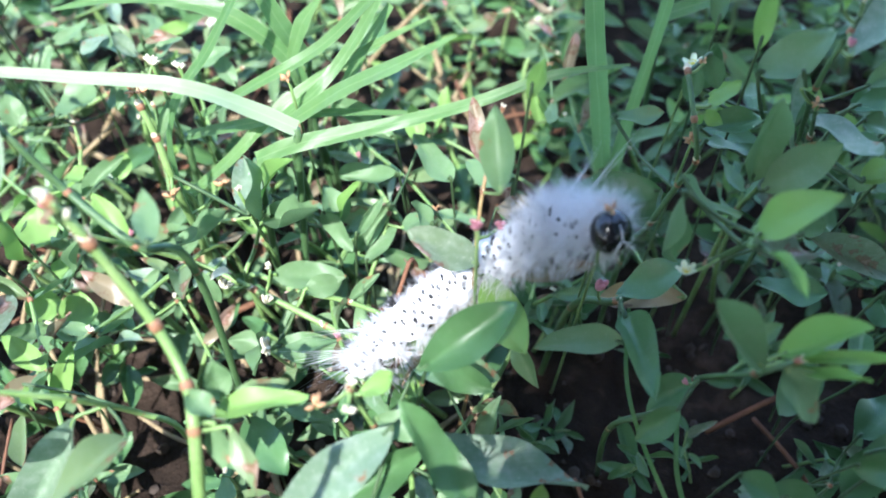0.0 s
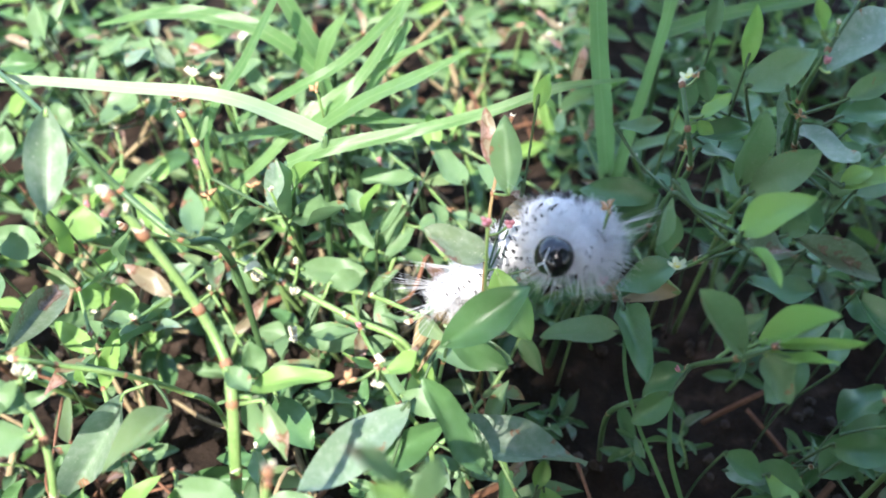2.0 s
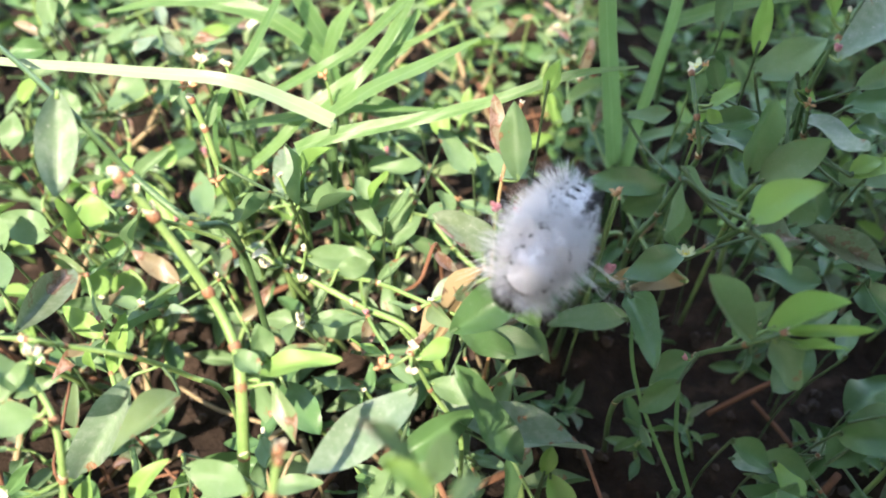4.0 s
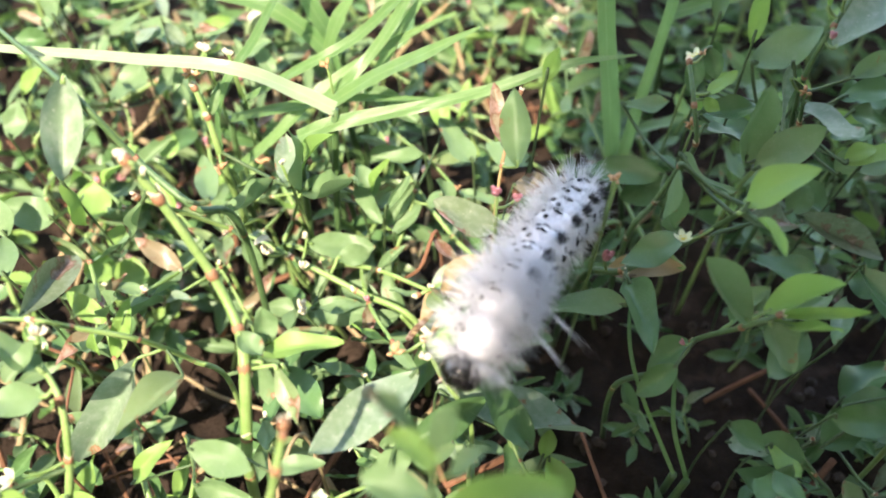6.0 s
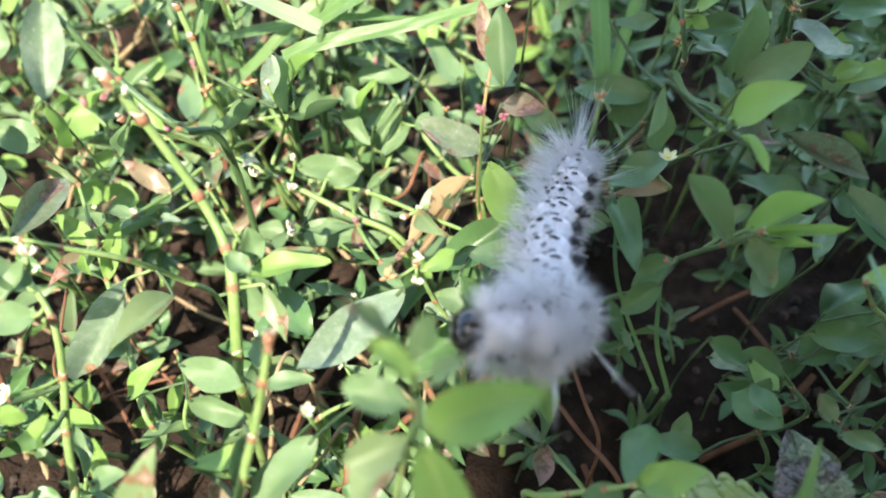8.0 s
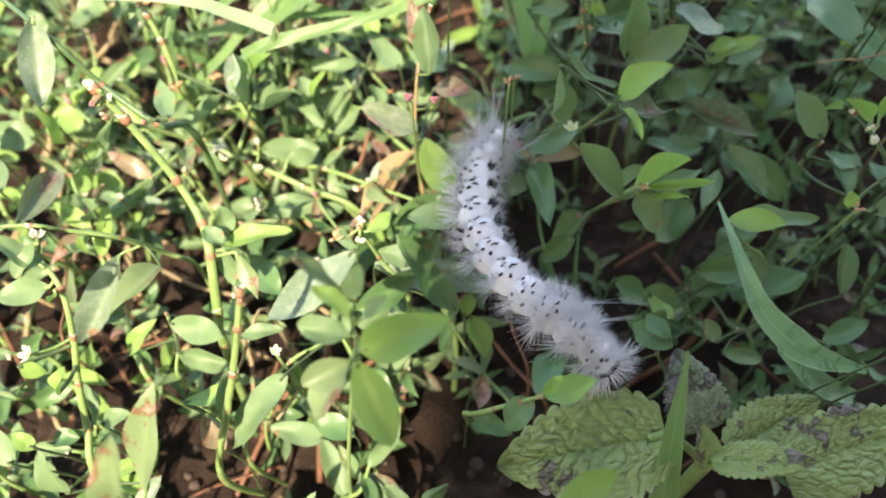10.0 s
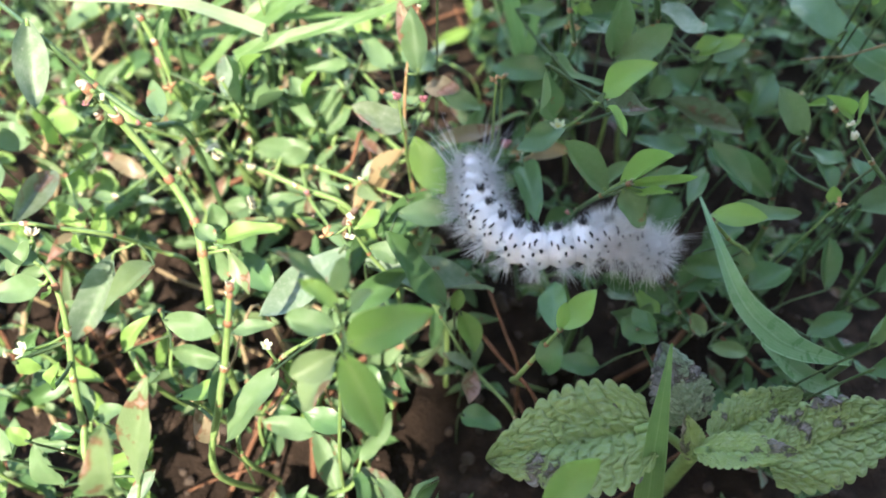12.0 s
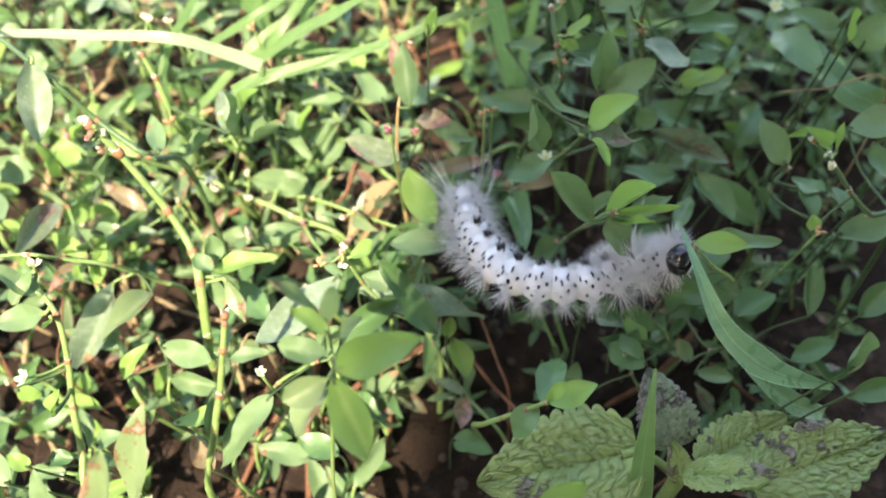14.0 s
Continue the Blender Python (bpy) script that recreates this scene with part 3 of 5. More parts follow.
pushed_shoot = sprig("knotweed shoot with pale buds nudged by the caterpillar", 0.40, [(-3.9, 41.1, 27), (-2, 41, 20), (1.4, 39.9, 12), (1.5, 37.7, 2)], [
    (8.1, 34.4, 16, 1, 40.5, 26, 4.5, 20, "d"),
    (1.9, 48.9, 18, 11.3, 47.8, 18, 4.2, 0, "g"),
    (-5.8, 35.4, 14, 3.3, 41.4, 15, 3.9, 0, "d"),
    (-3, 41.2, 26, 0.3, 42.5, 28, 2.3, 0, "y"),
    (-2.1, 41.9, 20, 4.4, 40.6, 20, 3.2, 15, "g"),
], [(-3.4, 41.3, 28, 2.0, "w"), (-3.8, 38.3, 28, 1.8, "w"), (-6.8, 38.7, 28, 2.7, "o")])
pressed_leaf = sprig("broad dark knotweed leaf bent down under the caterpillar", 0.35, [(-0.8, 47.1, 25), (-1.5, 50.2, 16), (-2.4, 53.5, 4)], [
    (-1.4, 45.8, 26, 8.2, 51.1, 30, 5.0, 10, "d"),
    (-0.8, 48, 24, 6.1, 46.9, 20, 3.2, 0, "d"),
])
sprig("bright sunlit knotweed shoot rising close to the lens", 0.29, [(-2.9, 18.8, 46), (-2.1, 15.6, 44), (-3.5, 15.3, 34), (-6.7, 15.9, 8)], [
    # the two big leaves take the brighter "y" tone in place of sunlight
    (-1.4, 13.3, 46.6, 7.1, 14.6, 50.1, 4.2, 0, "y"),
    (-1.6, 11.7, 48, 1.4, 4.9, 44, 3.8, 0, "y"),
    (-3.8, 19.6, 46, -6.6, 17.6, 56.4, 2.4, 0, "p"),
    (-1.9, 15.5, 50, -5.5, 17.4, 52, 2.2, 10, "y"),
    (-2.2, 16.8, 50, -0.9, 18.4, 54, 1.9, -10, "g"),
    (-2.3, 14.7, 47, -7.6, 16.7, 46, 2.8, 0, "g"),
    (-2.7, 13.7, 44, -7.5, 12.3, 42, 3.2, 0, "p"),
    (-3.5, 14.5, 40, -7.2, 11.2, 36, 3.9, 10, "p"),
    (-1.1, 16, 48, 1.3, 17.2, 50, 1.7, 0, "g"),
], [(-13, 22.1, 30, 1.8, "f")])
sprig("upright knotweed stem with an orange node", 0.57, [(-14.5, 22.9, 42), (-15.4, 20.9, 38), (-17.5, 19.4, 30), (-19.3, 17.8, 24), (-23.2, 15.1, 8)], [
    (-19.9, 23.2, 24, -21.2, 18.2, 18, 1.9, 0, "g"),
    (-25.7, 20.6, 20, -18.8, 21.7, 22, 2.5, 0, "y"),
], [(-14.4, 22, 42, 0.7, "j")])
sprig("leafy knotweed shoot with glossy shaded leaves and a bright tip", 0.46, [(32.5, 42.6, 31.3), (29.4, 42.9, 28.6), (28.9, 51.7, 13), (25.6, 50.5, 8), (20.4, 50.8, 3)], [
    (32.6, 45.4, 28, 37, 41.9, 37.5, 4.0, 0, "y"),
    (32.4, 44.5, 28, 36.7, 38.5, 34.7, 1.9, 0, "y"),
    (33.3, 45.1, 28, 40.6, 41.2, 34, 1.4, 0, "y"),
    (30.1, 43.2, 28.9, 24, 45, 37.6, 4.3, 0, "g"),
    (32, 42.8, 29.8, 34.6, 39.1, 26, 4.1, 0, "g"),
    (44.5, 48.2, 18, 50, 58.5, 13.9, 2.7, 0, "d"),
    (34.9, 45.8, 26, 44.8, 54.2, 20, 2.7, 0, "g"),
    (28.9, 51.7, 13, 23.5, 49.2, 10, 3.9, 0, "d"),
    (26.2, 47.5, 14, 21.7, 45.6, 10, 3.3, 0, "d"),
    (30.9, 48.1, 22, 34.8, 50.4, 26, 2.5, -10, "g"),
], [(27.5, 50.6, 14, 1.4, "k")])
sprig("knotweed shoot with a small white flower and dark glossy leaves", 0.59, [(30.6, 54, 35.3), (28.5, 58.2, 26.2), (26.4, 63.7, 16.1), (20.9, 62.2, 14), (16.6, 65.6, 8)], [
    (30.1, 53.8, 35.8, 35.9, 53, 42.3, 4.0, 0, "y"),
    (31.1, 56.3, 34, 36, 57.3, 36, 3.1, 0, "y"),
    (28.5, 51.4, 37.2, 38.7, 56.7, 29.9, 4.1, 0, "b"),
    (29.7, 49.8, 38.2, 31.2, 43.9, 39, 1.3, 0, "y"),
    (22.8, 55.8, 39.9, 25.5, 59.5, 25.2, 4.5, 0, "g"),
    (24.3, 61.3, 36.1, 32.6, 62.8, 28.9, 4.6, 0, "g"),
    (28, 62, 22, 20.1, 60.1, 18, 4.4, 0, "d"),
    (20.8, 57.8, 17.9, 21.8, 44.4, 20.7, 4.0, 0, "d"),
    (20.2, 53.7, 18, 10.6, 55.5, 14, 4.2, 0, "g"),
    (28.9, 61.3, 16, 19.5, 65.6, 10, 3.6, 0, "o"),
    (40.7, 64.1, 24, 43.5, 66.7, 26, 3.5, 0, "d"),
], [(25, 54.8, 29, 2.7, "f"), (18.6, 62.5, 16, 2.7, "k"), (16.1, 55, 38.2, 2.0, "o")])
sprig("branching knotweed with small buds and upright leaves", 0.45, [(44.1, 81.6, 27.7), (39.7, 74, 24), (38.3, 75.7, 16), (38.7, 77.9, 8)], [
    (34.3, 67.1, 30, 34.5, 66.9, 41.5, 3.9, 0, "g"),
    (34.7, 64.7, 30.7, 41.4, 65.3, 37.2, 4.5, 0, "g"),
    (42.3, 75.3, 32.8, 46.3, 65.5, 35.3, 4.7, 0, "q"),
    (34.7, 75.4, 38, 42.8, 78, 42, 4.8, 0, "g"),
    (34.4, 76.8, 40, 34.1, 78.2, 48, 2.2, 0, "y"),
    (43.1, 81.5, 34, 43.2, 75.2, 26, 1.9, 20, "d"),
    (31.2, 80.5, 26, 39.5, 81.8, 26, 3.1, 0, "d"),
    (42.2, 81.5, 20, 36.3, 86.1, 20, 3.7, 0, "d"),
    (33.1, 83.5, 28, 34.9, 81.6, 32, 1.8, 0, "y"),
    (31.1, 77.7, 28, 29, 75.2, 34, 1.6, 0, "y"),
    (34.1, 89.8, 34, 34.7, 94.1, 40, 2.3, 0, "d"),
    (32.8, 85.2, 28, 33.5, 86.1, 34, 3.1, 0, "d"),
], [(31.6, 87.6, 30, 3.1, "f"), (30.3, 77.1, 26, 2.6, "o")])
sprig("tall knotweed stem with pink buds and dark leaves", 0.44, [(44.4, 76.1, 50), (41, 72.2, 46), (40.5, 73.2, 38), (43.4, 77.3, 26), (47.8, 83.8, 12)], [
    (41.3, 70.8, 44, 50.9, 80, 46, 4.8, 0, "q"),
    (39.9, 72.6, 48, 38.3, 74, 52, 1.5, 0, "y"),
    (47.3, 75.7, 36, 54.3, 78.7, 38, 3.0, 0, "g"),
    (46.2, 67, 30, 53.2, 68, 32, 2.7, 0, "y"),
    (49.7, 79.6, 30, 58.7, 80.3, 30, 3.7, 0, "d"),
    (44.5, 68.9, 18.6, 59.4, 68.8, 9.9, 4.4, 0, "b"),
    (47.4, 69, 26, 49.1, 70, 30, 2.9, 0, "g"),
    (48.1, 56.8, 22, 52.9, 48.5, 20, 4.5, 0, "d"),
    (42.1, 39.6, 16, 50.1, 39, 16, 3.8, 0, "d"),
    (30.8, 39.5, 14, 35.4, 37.3, 12, 3.4, 0, "d"),
    (35.9, 38, 12, 38.7, 33.9, 12, 2.9, 0, "y"),
], [(40.6, 71.3, 50, 1.3, "w"), (39.5, 68.5, 47, 1.5, "k")])
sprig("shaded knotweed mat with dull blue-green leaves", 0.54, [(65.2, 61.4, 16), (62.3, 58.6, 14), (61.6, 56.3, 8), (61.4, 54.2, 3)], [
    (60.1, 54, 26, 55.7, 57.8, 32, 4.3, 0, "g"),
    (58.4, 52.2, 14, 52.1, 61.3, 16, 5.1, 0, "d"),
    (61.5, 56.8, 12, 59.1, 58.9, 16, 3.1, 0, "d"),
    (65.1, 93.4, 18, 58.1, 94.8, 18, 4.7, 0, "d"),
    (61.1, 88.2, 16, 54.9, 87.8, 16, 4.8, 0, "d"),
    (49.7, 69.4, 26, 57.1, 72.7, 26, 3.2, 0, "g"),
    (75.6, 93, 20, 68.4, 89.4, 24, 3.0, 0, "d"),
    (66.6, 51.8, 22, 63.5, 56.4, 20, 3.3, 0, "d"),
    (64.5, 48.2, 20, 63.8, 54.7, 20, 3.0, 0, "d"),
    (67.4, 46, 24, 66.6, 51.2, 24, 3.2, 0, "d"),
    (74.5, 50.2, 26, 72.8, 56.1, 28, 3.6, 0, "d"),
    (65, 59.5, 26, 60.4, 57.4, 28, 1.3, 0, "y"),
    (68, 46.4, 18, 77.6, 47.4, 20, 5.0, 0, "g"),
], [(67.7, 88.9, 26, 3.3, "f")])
sprig("pale budding knotweed stem among shaded leaves", 0.45, [(59.6, 49.5, 36), (62.2, 47.1, 34), (65.4, 45.4, 30), (69.3, 44.3, 26), (75.6, 46.5, 20)], [
    (62.8, 50.1, 34, 57.7, 50.3, 38, 2.3, 0, "y"),
    (60.7, 41.9, 26, 60.5, 43.3, 28, 2.0, 0, "y"),
    (63.2, 49.1, 34, 63.5, 51, 38, 1.1, 0, "y"),
    (65.4, 64.3, 34, 62.5, 76, 32, 5.6, 0, "d"),
    (72.6, 68.6, 34, 74.8, 70, 40, 4.7, 0, "g"),
    (68.8, 66.7, 38, 67.6, 66.2, 44, 2.4, 0, "y"),
    (69.9, 58.5, 28, 78.9, 58.3, 30, 5.0, 0, "g"),
    (70.2, 71.4, 36, 63.8, 75.7, 36, 3.0, 0, "d"),
], [(60.4, 44.5, 36, 2.2, "w"), (60.4, 40.4, 28, 2.3, "o"), (60.7, 47, 36, 1.9, "w")])
sprig("young knotweed leaf pair on a pale stalk beside the mint", 0.39, [(42.5, 37.2, 30), (47.1, 39.7, 22), (54, 42.3, 10)], [
    (42.7, 38.1, 30, 48.7, 35.9, 32, 3.0, 0, "y"),
    (44, 38.6, 28, 54.8, 38.9, 28, 3.5, 0, "g"),
    (43.9, 41, 16, 53.2, 39.8, 14, 6.6, 0, "d"),
    (42.9, 38.9, 10, 50, 44, 14, 4.8, 0, "d"),
])
twin_shoot = sprig("young bright knotweed shoot with paired leaves on a pale stalk", 0.42, [(17.5, 17.1, 26.0), (15.3, 17.8, 23.0), (12.4, 18.7, 19.0), (10.0, 20.2, 14.0), (9.0, 23.4, 6.0)], [
    (17.8, 17.2, 26.0, 23.6, 17.5, 29.0, 3.3, 0, "y"),
    (17.5, 16.6, 27.0, 19.7, 17.8, 30.0, 1.6, 30, "y"),
    (17.2, 17.5, 25.0, 20.8, 25.0, 22.0, 3.6, -10, "d"),
    (16.6, 17.8, 24.0, 13.4, 15.6, 20.0, 3.8, 0, "d"),
])
sprig("small dark knotweed leaves in the shade by the mint", 0.32, [(34.7, 30.3, 14), (36.1, 29.6, 10), (37.6, 27.1, 4)], [
    (36.5, 28.8, 16, 34.1, 32.9, 16, 3.4, 10, "d"),
    (36.7, 27.9, 16, 33.3, 33.8, 12, 4.6, 0, "d"),
    (29.8, 27.9, 8, 23.5, 29.1, 8, 3.5, 0, "d"),
])
sprig("young bright knotweed leaf rising before the mint", 0.34, [(18.2, 3.5, 26), (18, 3.8, 16), (18.1, 3.5, 4)], [
    (17.7, 2.6, 26, 24.1, 7, 30, 4.1, 0, "y"),
])
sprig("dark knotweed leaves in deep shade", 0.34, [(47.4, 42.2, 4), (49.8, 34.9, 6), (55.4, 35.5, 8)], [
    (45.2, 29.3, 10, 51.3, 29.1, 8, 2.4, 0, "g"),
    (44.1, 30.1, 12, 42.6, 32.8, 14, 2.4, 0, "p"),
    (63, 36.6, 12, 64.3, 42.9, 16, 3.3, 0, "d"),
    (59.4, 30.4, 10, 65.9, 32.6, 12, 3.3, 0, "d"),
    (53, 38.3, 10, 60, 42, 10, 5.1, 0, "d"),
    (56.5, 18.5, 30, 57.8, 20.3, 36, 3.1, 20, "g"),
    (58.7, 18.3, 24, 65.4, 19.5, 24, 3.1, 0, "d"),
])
sprig("red-jointed knotweed stem with pinkish buds and a bright leaf", 0.33, [(6.3, 69.7, 38), (4.2, 63.3, 32), (3.5, 59.4, 24), (3.6, 60.9, 14), (4.1, 58.8, 6)], [
    (5.9, 61.2, 34, 5.3, 68.1, 40, 3.7, 0, "g"),
    (4.8, 59.9, 22, 8.9, 50.6, 20, 4.8, 0, "y"),
    (3.8, 58.4, 25.8, -3.9, 61.4, 28, 4.5, 0, "b"),
    (8.3, 61.4, 20, 18.1, 63.2, 20, 2.6, 20, "r"),
    (6.3, 69.9, 22, 12.2, 69.6, 22, 3.6, 0, "r"),
    (5.9, 59.8, 18, 4.8, 59.9, 22, 2.3, 0, "g"),
    (8.2, 70.4, 22, 15.8, 68.8, 18, 3.6, 0, "g"),
    (8.7, 74.2, 22, 3.1, 80.6, 20, 4.0, 0, "g"),
    (4.5, 69.4, 30, 3.4, 76.5, 34, 2.4, 0, "r"),
], [(3.3, 54, 36.9, 2.3, "k"), (6.4, 63.7, 26, 2.4, "k")])
sprig("small-leaved knotweed shoot in the sun", 0.41, [(-22.2, 78, 18), (-25.2, 74.3, 10), (-26.3, 70.9, 5)], [
    (-21.9, 72.5, 18, -13.9, 64.7, 28, 5.1, 0, "n"),
    (-22.4, 70.1, 20, -21.3, 66.8, 34, 3.9, 0, "g"),
    (-23.2, 73.6, 18, -15.9, 66.4, 34, 2.2, 0, "y"),
    (-13.4, 74.8, 14, -15.7, 78.1, 18, 3.9, 0, "g"),
    (-13.8, 74.8, 14, -10.6, 74.4, 22.3, 1.9, 0, "y"),
    (-13, 76.7, 10, -8.1, 81.8, 12, 2.0, 0, "g"),
    (-1.2, 74.4, 14, -4, 75, 18, 3.5, 0, "g"),
    (-6, 83.5, 14, -14.9, 86, 12, 3.5, 0, "g"),
    (1.1, 78.4, 18, -3.8, 83.4, 22, 4.2, 0, "g"),
    (-10.4, 73, 8, -6.3, 78, 10, 2.8, 0, "g"),
    (-6.6, 88.7, 16, -15.2, 92.4, 20, 3.4, 0, "g"),
])
sprig("sunlit knotweed behind the grass with tiny white buds", 0.50, [(-39.2, 86.8, 26), (-37.7, 84.9, 18), (-37.1, 83.8, 12), (-35.2, 83.6, 6)], [
    (-39.1, 87.6, 20, -42.1, 90.5, 24, 2.0, 0, "g"),
    (-38.4, 88.2, 20, -34.7, 90.6, 24, 2.0, 0, "g"),
    (-41.9, 101, 20, -38.1, 104.2, 22, 2.7, 0, "g"),
    (-47.8, 106.8, 20, -53.8, 108.3, 20, 3.7, 0, "g"),
    (-64.5, 102.6, 24, -67, 109, 28, 3.5, 0, "g"),
    (-64.6, 105.6, 24, -61.2, 110.6, 28, 2.7, 0, "g"),
    (-67.2, 103.6, 20, -73.1, 102.1, 20, 3.6, 0, "d"),
    (-67.5, 103.9, 22, -71.6, 104.8, 24, 2.2, 0, "r"),
    (-61.3, 110.6, 16, -55.9, 114.3, 18, 2.3, 0, "g"),
    (-49.1, 110.3, 14, -58.5, 114.1, 14, 3.5, 0, "g"),
    (-32.9, 107.8, 10, -36.8, 112, 14, 2.9, 0, "g"),
], [(-37.9, 90.4, 28, 2.3, "w"), (-34, 89.2, 28, 1.8, "w"), (-38.7, 85.6, 27, 2.7, "o"), (-35.5, 78.1, 16, 3.3, "o")])
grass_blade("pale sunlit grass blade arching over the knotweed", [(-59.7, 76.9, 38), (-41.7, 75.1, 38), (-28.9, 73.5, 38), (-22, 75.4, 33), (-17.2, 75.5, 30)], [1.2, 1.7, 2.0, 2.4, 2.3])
grass_blade("long light green grass blade lying across the mat", [(-22.4, 74.4, 26), (-16.9, 75.2, 28), (-5.1, 76.6, 30), (4, 76.8, 33), (12.8, 77.9, 36), (20.9, 77.2, 38)], [2.3, 2.5, 1.9, 1.7, 1.4, 0.3])
grass_blade("broad grass blade with a withered tip", [(-56.1, 105.1, 26), (-46.3, 105.3, 28), (-38.3, 104.9, 28), (-29.6, 103.2, 26), (-22.7, 101.9, 20), (-20.3, 101.2, 12)], [0.5, 2.3, 3.0, 3.1, 3.0, 1.9])
grass_blade("narrow grass blade standing among the knotweed", [(-35.2, 81.8, 4), (-36.6, 83.4, 16), (-33.4, 82, 28), (-29.4, 88.1, 32), (-25.7, 98.4, 36)], [0.7, 1.2, 1.4, 1.6, 1.1])
grass_blade("light green grass blade leaning across", [(-34.3, 91.2, 18), (-24.1, 88.9, 26), (-15.2, 92.2, 30), (-5.1, 104.7, 34)], [1.2, 1.8, 1.9, 1.7])
grass_blade("narrow light grass blade leaning across", [(-21.1, 86.8, 22), (-16, 88.3, 26), (-11.2, 93.6, 30), (-6.7, 103.2, 34)], [1.8, 1.9, 1.8, 1.5])
grass_blade("grass blade with a frayed tan tip", [(-20.9, 84.9, 22), (-13.1, 84.7, 28), (-5.8, 82.1, 34), (1.5, 81.2, 39)], [2.0, 2.5, 2.2, 0.4])
grass_blade("short broad grass blade in the sun", [(-20.5, 106.4, 16), (-22.8, 103.1, 24), (-26.6, 103, 34)], [3.2, 3.3, 2.5])
grass_blade("small upright grass blade", [(-22.2, 101.2, 20), (-19.8, 101.8, 26), (-16.8, 102.6, 30)], [1.8, 2.9, 0.5])
grass_blade("upright broad grass blade in half shade", [(24.7, 95.4, 4), (22.5, 94.3, 16), (19.8, 92.6, 30), (18, 93.4, 42)], [3.2, 3.7, 3.2, 2.7])
grass_blade("pale round grass stalk rising from the mat", [(26, 94, 4), (26.7, 94, 14), (28.3, 95.4, 26), (28.8, 94.8, 36), (29.1, 96.8, 40)], [2.2, 2.1, 1.8, 1.9, 3.1])
grass_blade("wide grass blade half hidden at the back", [(32, 106.6, 24), (40.7, 108.4, 26), (52.6, 109.3, 28), (60.8, 110.1, 30)], [2.7, 2.7, 2.3, 1.7])
grass_blade("sunlit grass blade bent low", [(-36.9, 91.8, 14), (-28.1, 87.1, 20), (-17.9, 87.4, 22), (-4.9, 89.9, 20)], [1.8, 2.0, 1.6, 0.7])
grass_blade("sunlit grass blade rising from the tuft", [(-36.9, 85.3, 8), (-29.2, 84.7, 16), (-21.4, 89.3, 22), (-11.6, 94.9, 26), (-1.7, 100.6, 28)], [1.8, 1.9, 2.0, 1.7, 0.5])
grass_blade("upright blue-green grass blade at the tuft", [(-16.1, 96.8, 14), (-12.1, 98.7, 22), (-7.1, 100.5, 30)], [1.8, 2.1, 1.3])
grass_blade("folded grass blade bowing over the shaded leaves", [(37.9, 33.7, 40), (39, 27.2, 39), (41, 22.3, 36), (45.4, 20.5, 31), (51.3, 20.9, 25), (60.9, 23.3, 16)], [0.3, 1.4, 2.9, 4.3, 3.0, 0.9])
grass_blade("upright grass tip standing before the mint", [(33.8, 9.2, 6), (33.9, 14.7, 18), (34.5, 20.7, 29)], [4.7, 3.1, 0.3])
grass_blade("thin pale grass blade among dark leaves", [(23.3, 64.1, 12), (21.9, 54.5, 10), (22.8, 47.4, 8), (26.4, 38, 4)], [0.5, 0.6, 0.6, 0.6])
grass_blade("thin dark grass stem in the shade", [(28, 51.6, 8), (26.9, 43.8, 6), (28.5, 38.2, 2)], [0.6, 0.7, 0.7])
grass_blade("wide shaded grass blade at the edge of the mat", [(74.5, 85.7, 20), (77.8, 74.4, 20), (85.2, 68.8, 20)], [4.9, 6.2, 5.5])
sprig("sunlit knotweed mat with mixed green leaves", 0.33, [(-31.3, 35.6, 16), (-31.2, 34.2, 10), (-31.9, 31.2, 3)], [
    (-29.2, 31.9, 20, -21.9, 29.6, 20, 3.8, 0, "g"),
    (-29.6, 30.7, 14, -22.9, 29.2, 12, 3.2, 15, "g"),
    (-37.1, 31.5, 12, -32.6, 34.9, 16, 2.4, 0, "y"),
    (-22.1, 47.3, 12, -17.1, 41.4, 10, 4.5, 0, "d"),
    (-20.6, 30.4, 18, -14.7, 31.6, 18, 2.2, 0, "g"),
    (-37.1, 19.8, 16, -33, 20.5, 18, 2.4, 0, "g"),
    (-42.9, 17.6, 16, -39.6, 18.2, 16, 2.6, 0, "d"),
    (-22.5, 17.4, 12, -23.8, 20.3, 18, 2.9, 0, "r"),
    (-9.9, 19.9, 8, -17.7, 21.9, 8, 3.3, 0, "g"),
    (-5.6, 18.6, 12, -11.4, 21.6, 12, 3.5, 0, "d"),
])
sprig("knotweed shoot with dusty pink-scorched leaves near the lens", 0.36, [(-28.8, 11.2, 20), (-31.6, 10.4, 12), (-34.3, 9.2, 4)], [
    (-28, 9.1, 22, -24.8, 17.1, 34, 3.9, 0, "p"),
    (-25.3, 3.1, 36, -23.6, 6.5, 46, 4.0, 0, "p"),
    (-36.8, 9.2, 22, -38.6, 12, 28, 3.1, 0, "g"),
    (-42.9, 15.5, 20, -45.4, 16.6, 22, 2.1, 0, "y"),
    (-45.9, 14.2, 18, -50.5, 18.8, 20, 3.3, 0, "g"),
])
